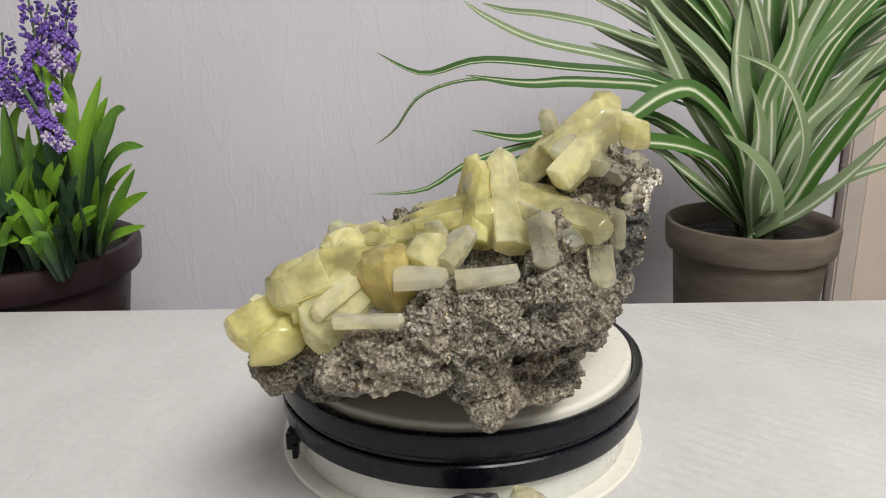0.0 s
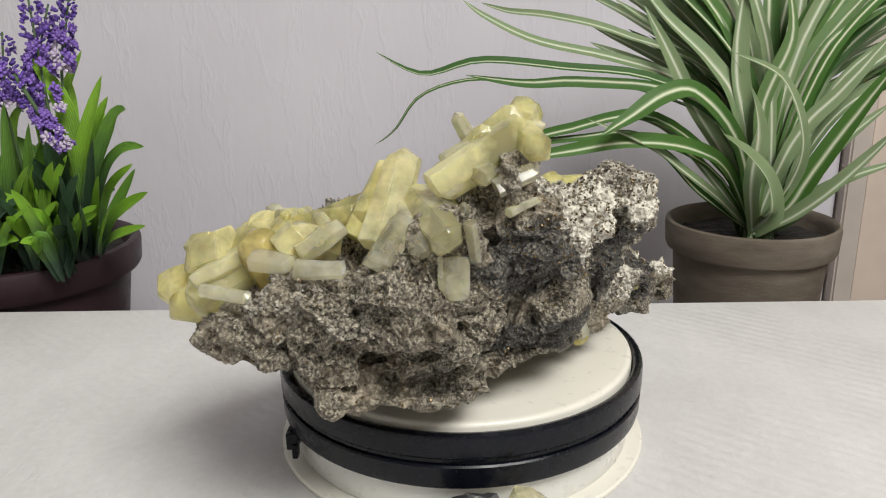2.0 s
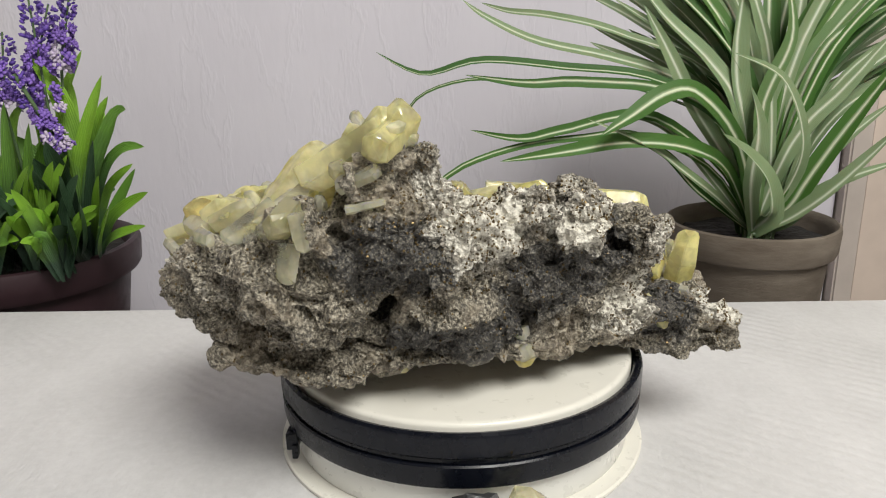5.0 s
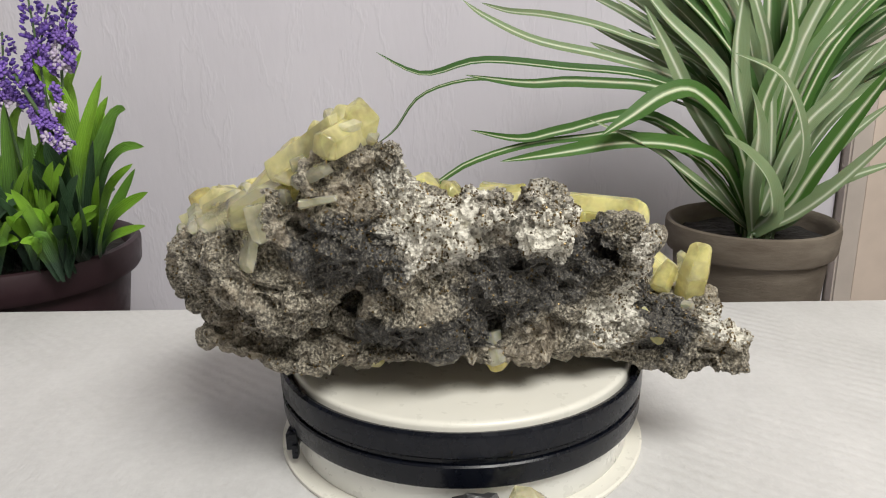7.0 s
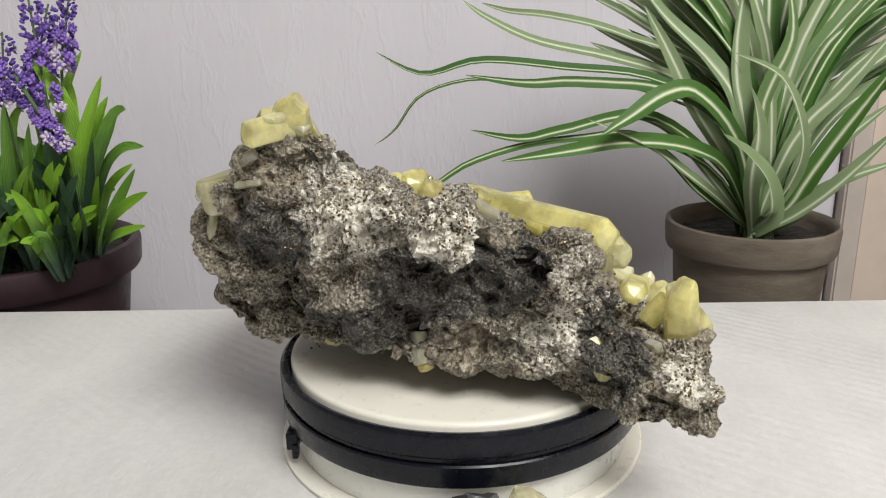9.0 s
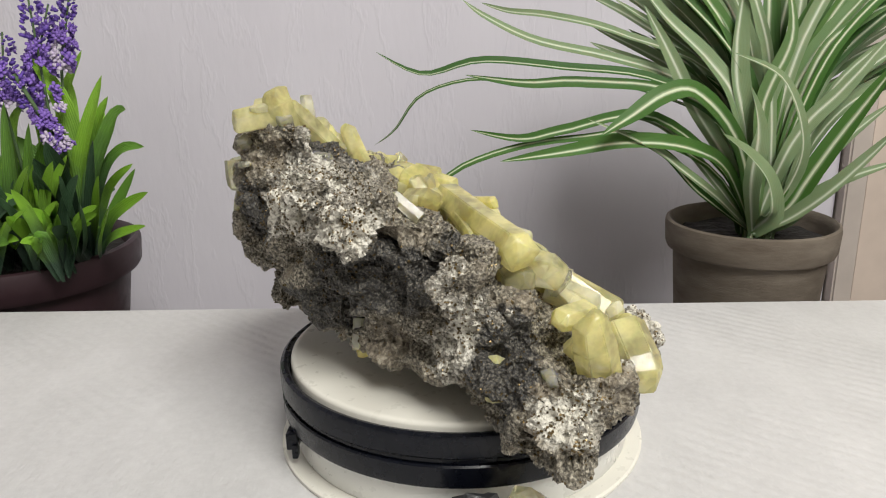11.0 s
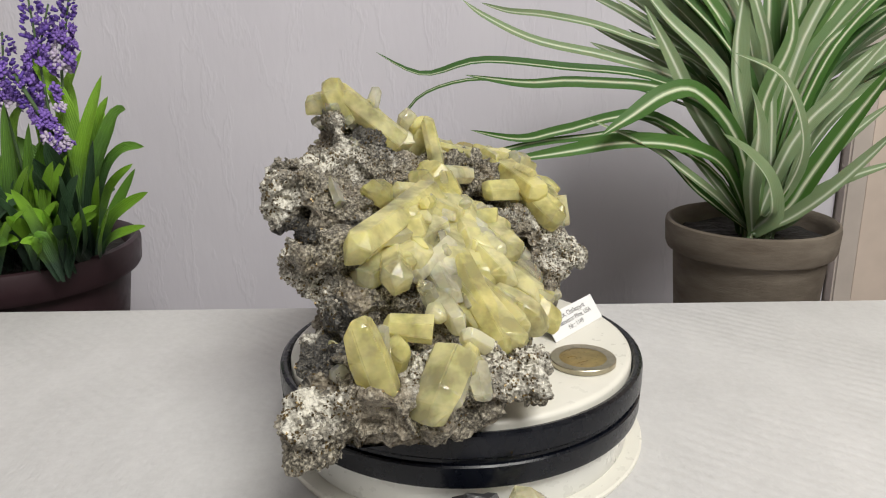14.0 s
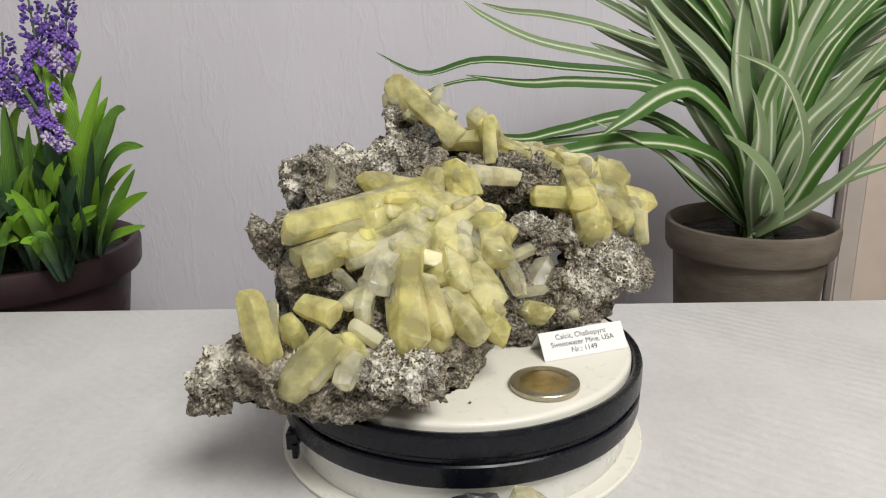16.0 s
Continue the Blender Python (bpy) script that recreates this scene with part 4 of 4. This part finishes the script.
leaf([(-0.261, 0.215, 0.011), (-0.242, 0.187, 0.043), (-0.222, 0.160, 0.082)], 0.0125, 1.00)
leaf([(-0.254, 0.215, 0.015), (-0.234, 0.198, 0.046), (-0.201, 0.180, 0.067)], 0.0104, 1.00)
leaf([(-0.254, 0.215, 0.015), (-0.234, 0.193, 0.034), (-0.201, 0.170, 0.047)], 0.0090, 1.00)
leaf([(-0.288, 0.215, 0.007), (-0.267, 0.183, 0.037), (-0.255, 0.150, 0.064)], 0.0069, 1.00)
leaf([(-0.296, 0.215, 0.007), (-0.282, 0.182, 0.037), (-0.278, 0.150, 0.059)], 0.0104, 1.00)
leaf([(-0.290, 0.215, 0.007), (-0.268, 0.183, 0.045), (-0.244, 0.150, 0.067)], 0.0090, 1.00)
leaf([(-0.301, 0.215, 0.007), (-0.253, 0.140, 0.045)], 0.0090, 0.80)
leaf([(-0.280, 0.215, 0.007), (-0.267, 0.203, 0.039), (-0.270, 0.192, 0.069), (-0.272, 0.180, 0.090)], 0.0139, 0.20)
leaf([(-0.304, 0.215, 0.012), (-0.292, 0.203, 0.056), (-0.277, 0.190, 0.111)], 0.0139, 0.60)
leaf([(-0.320, 0.215, 0.012), (-0.303, 0.203, 0.068), (-0.291, 0.190, 0.125)], 0.0139, 0.50)
leaf([(-0.315, 0.215, 0.016), (-0.301, 0.208, 0.097), (-0.285, 0.200, 0.122)], 0.0090, 0.90)
leaf([(-0.271, 0.215, 0.011), (-0.260, 0.192, 0.065), (-0.257, 0.170, 0.102)], 0.0139, 0.15)
leaf([(-0.268, 0.215, 0.007), (-0.253, 0.182, 0.052), (-0.241, 0.150, 0.084)], 0.0125, 0.15)
leaf([(-0.305, 0.215, 0.007), (-0.294, 0.188, 0.051), (-0.288, 0.160, 0.076)], 0.0152, 0.15)
leaf([(-0.292, 0.215, 0.007), (-0.285, 0.182, 0.045), (-0.280, 0.150, 0.071)], 0.0139, 0.10)
leaf([(-0.313, 0.215, 0.007), (-0.301, 0.182, 0.037), (-0.293, 0.150, 0.053)], 0.0152, 0.10)
leaf([(-0.284, 0.215, 0.007), (-0.267, 0.188, 0.051), (-0.262, 0.160, 0.086)], 0.0139, 0.12)
leaf([(-0.268, 0.215, 0.007), (-0.250, 0.198, 0.048), (-0.232, 0.180, 0.101)], 0.0125, 0.30)
leaf([(-0.260, 0.215, 0.007), (-0.244, 0.208, 0.038), (-0.216, 0.200, 0.079)], 0.0090, 0.50)
leaf([(-0.272, 0.215, 0.007), (-0.245, 0.177, 0.038), (-0.226, 0.140, 0.069)], 0.0118, 0.10)
leaf([(-0.261, 0.215, 0.011), (-0.245, 0.218, 0.060), (-0.226, 0.220, 0.079)], 0.0062, 0.80)
leaf([(-0.296, 0.215, 0.011), (-0.287, 0.208, 0.066), (-0.269, 0.200, 0.106)], 0.0118, 0.50)
leaf([(-0.329, 0.215, 0.008), (-0.319, 0.208, 0.059), (-0.313, 0.200, 0.110)], 0.0139, 0.50)
leaf([(-0.272, 0.215, 0.009), (-0.257, 0.177, 0.038), (-0.244, 0.140, 0.055)], 0.0090, 0.10)
leaf([(-0.255, 0.215, 0.011), (-0.237, 0.182, 0.037), (-0.213, 0.150, 0.065)], 0.0090, 1.00)
leaf([(-0.267, 0.215, 0.015), (-0.250, 0.218, 0.095), (-0.237, 0.220, 0.125)], 0.0083, 0.90)
leaf([(-0.273, 0.215, 0.024), (-0.259, 0.227, 0.082), (-0.250, 0.240, 0.112)], 0.0076, 0.70)
leaf([(-0.303, 0.215, 0.020), (-0.285, 0.223, 0.075), (-0.294, 0.230, 0.121)], 0.0104, 0.70)
leaf([(-0.286, 0.215, 0.024), (-0.290, 0.218, 0.076), (-0.308, 0.220, 0.100)], 0.0118, 0.40)
leaf([(-0.260, 0.215, 0.007), (-0.253, 0.182, 0.029), (-0.240, 0.150, 0.060)], 0.0104, 0.15)
for k in range(110):
    r = LEAF_RNG
    a = r.uniform(0, 2 * math.pi)
    d = r.uniform(0, 0.06)
    b = Vector((-0.328 + math.cos(a) * d, 0.238 + math.sin(a) * d, 0.014))
    out = r.uniform(0.01, 0.035)
    high = r.uniform(0.02, 0.085) * (1 - d * 7)
    e = b + Vector((math.cos(a) * out, math.sin(a) * out, max(0.015, high)))
    leaf([b, b.lerp(e, 0.55) + Vector((0, 0, 0.012)), e], r.uniform(0.006, 0.011), r.choice((0.1, 0.2, 0.4, 0.5, 0.8, 0.9)))

# bright young leaves leaning out over the rim
for k in range(46):
    r = LEAF_RNG
    b = Vector((-0.325 + r.uniform(0, 0.066), r.uniform(0.165, 0.20), 0.010))
    e = b + Vector((r.uniform(-0.015, 0.045), r.uniform(-0.035, 0.0), r.uniform(0.03, 0.085)))
    leaf([b, b.lerp(e, 0.5) + Vector((0, 0, 0.012)), e], r.uniform(0.006, 0.0095), r.choice((0.1, 0.4, 0.4, 0.7, 0.8, 0.9)))


def spike(a, b, c, r0, r1, faded):
    """A flower spike: a stem and whorls of small rounded florets."""
    rng = LEAF_RNG
    a, b, c = Vector(a), Vector(b), Vector(c)
    ob = tagged(new("flower_spike"), "")
    ob.parent = lavender
    bm = bmesh.new()
    bmesh.ops.create_cone(bm, segments=8, radius1=0.0014, radius2=0.001, depth=(b - a).length)
    bm.transform(Matrix.Translation((a + b) / 2) @ (b - a).to_track_quat("Z", "Y").to_matrix().to_4x4())
    bmesh.ops.create_cone(bm, segments=8, radius1=0.001, radius2=0.0006, depth=(c - b).length,
                          matrix=Matrix.Translation((b + c) / 2) @ (c - b).to_track_quat("Z", "Y").to_matrix().to_4x4())
    bmesh.ops.recalc_face_normals(bm, faces=bm.faces[:])
    stem = mesh_of("stem", bm, STEM)
    st = new("stem", stem)
    st.parent = ob
    ax = (c - b).normalized()
    s1 = ax.orthogonal().normalized()
    s2 = ax.cross(s1)
    for mat_, share, nm in ((VIOLET, 0, "floret"), (LILAC, 1, "floret"), (FADED, 2, "floret")):
        bm = bmesh.new()
        for k in range(120):
            u = (k + rng.random()) / 120
            cls = 0 if u > 0.55 else (1 if u > faded or rng.random() < 0.4 else 2)
            if rng.random() < 0.25:
                cls = 1
            t = rng.uniform(0, 6.28)
            rad = r0 + (r1 - r0) * u
            if cls != share:
                continue
            s = (0.0032 - 0.0015 * u) * rng.uniform(0.75, 1.2)
            o = s1 * math.cos(t) + s2 * math.sin(t)
            p = b.lerp(c, u) + o * rad * rng.uniform(0.7, 1.1)
            q = (o + ax * 0.5).to_track_quat("Z", "Y").to_matrix().to_4x4()
            if cls:
                for j in range(4):
                    bmesh.ops.create_icosphere(bm, subdivisions=1, radius=1, matrix=Matrix.Translation(p) @ q
                                               @ pose(0, 0, 0, 0, 0, 90 * j) @ pose(s * 0.6, 0, 0, 0, -35, 0) @ Matrix.Diagonal((s * 0.75, s * 0.5, s * 0.28, 1)))
            else:
                bmesh.ops.create_icosphere(bm, subdivisions=1, radius=1, matrix=Matrix.Translation(p) @ q @ Matrix.Diagonal((s * 0.6, s * 0.6, s, 1)))
        for f in bm.faces:
            f.smooth = True
        me = mesh_of(nm, bm, mat_)
        fl = new(nm, me)
        fl.parent = ob
        tagged(fl, kind="stuff")


spike((-0.276, 0.215, 0.012), (-0.268, 0.20, 0.117), (-0.270, 0.20, 0.194), 0.011, 0.005, 0.1)
spike((-0.277, 0.22, 0.02), (-0.258, 0.205, 0.144), (-0.245, 0.205, 0.194), 0.008, 0.004, 0.3)
spike((-0.281, 0.19, 0.142), (-0.256, 0.188, 0.093), (-0.282, 0.19, 0.142), 0.007, 0.005, 0.28)
spike((-0.296, 0.22, 0.02), (-0.297, 0.20, 0.120), (-0.290, 0.20, 0.168), 0.010, 0.006, 0.1)
spike((-0.285, 0.23, 0.02), (-0.285, 0.215, 0.132), (-0.268, 0.22, 0.185), 0.009, 0.005, 0.1)


# ---- the turning: disc, specimen, coin and card go round together ----
TURN = ((0, 0), (0.5, 6.2), (1, 12.8), (1.5, 19.9), (2, 26.9), (2.5, 33.9), (3, 40.6), (3.5, 47.1), (4, 53.8), (4.2, 56.3),
        (5.25, 59.2), (6.3, 61.7), (6.5, 64.2), (7, 70.7), (7.5, 77.7), (8, 84.7), (8.5, 91.6), (9, 98.7), (9.2, 101.6), (10.25, 116.5), (11.3, 131.3), (11.5, 134), (12, 141.1),
        (12.5, 148.1), (13, 155.4), (13.5, 162.8), (14, 170.3), (14.5, 177.7), (15, 185), (15.5, 192.2), (16, 199.4))


def motions():
    for ob in (specimen, coin, card, disc):
        walk(ob, [(t, pose(0, 0, Z0, 0, 0, -a)) for t, a in TURN])


motions()
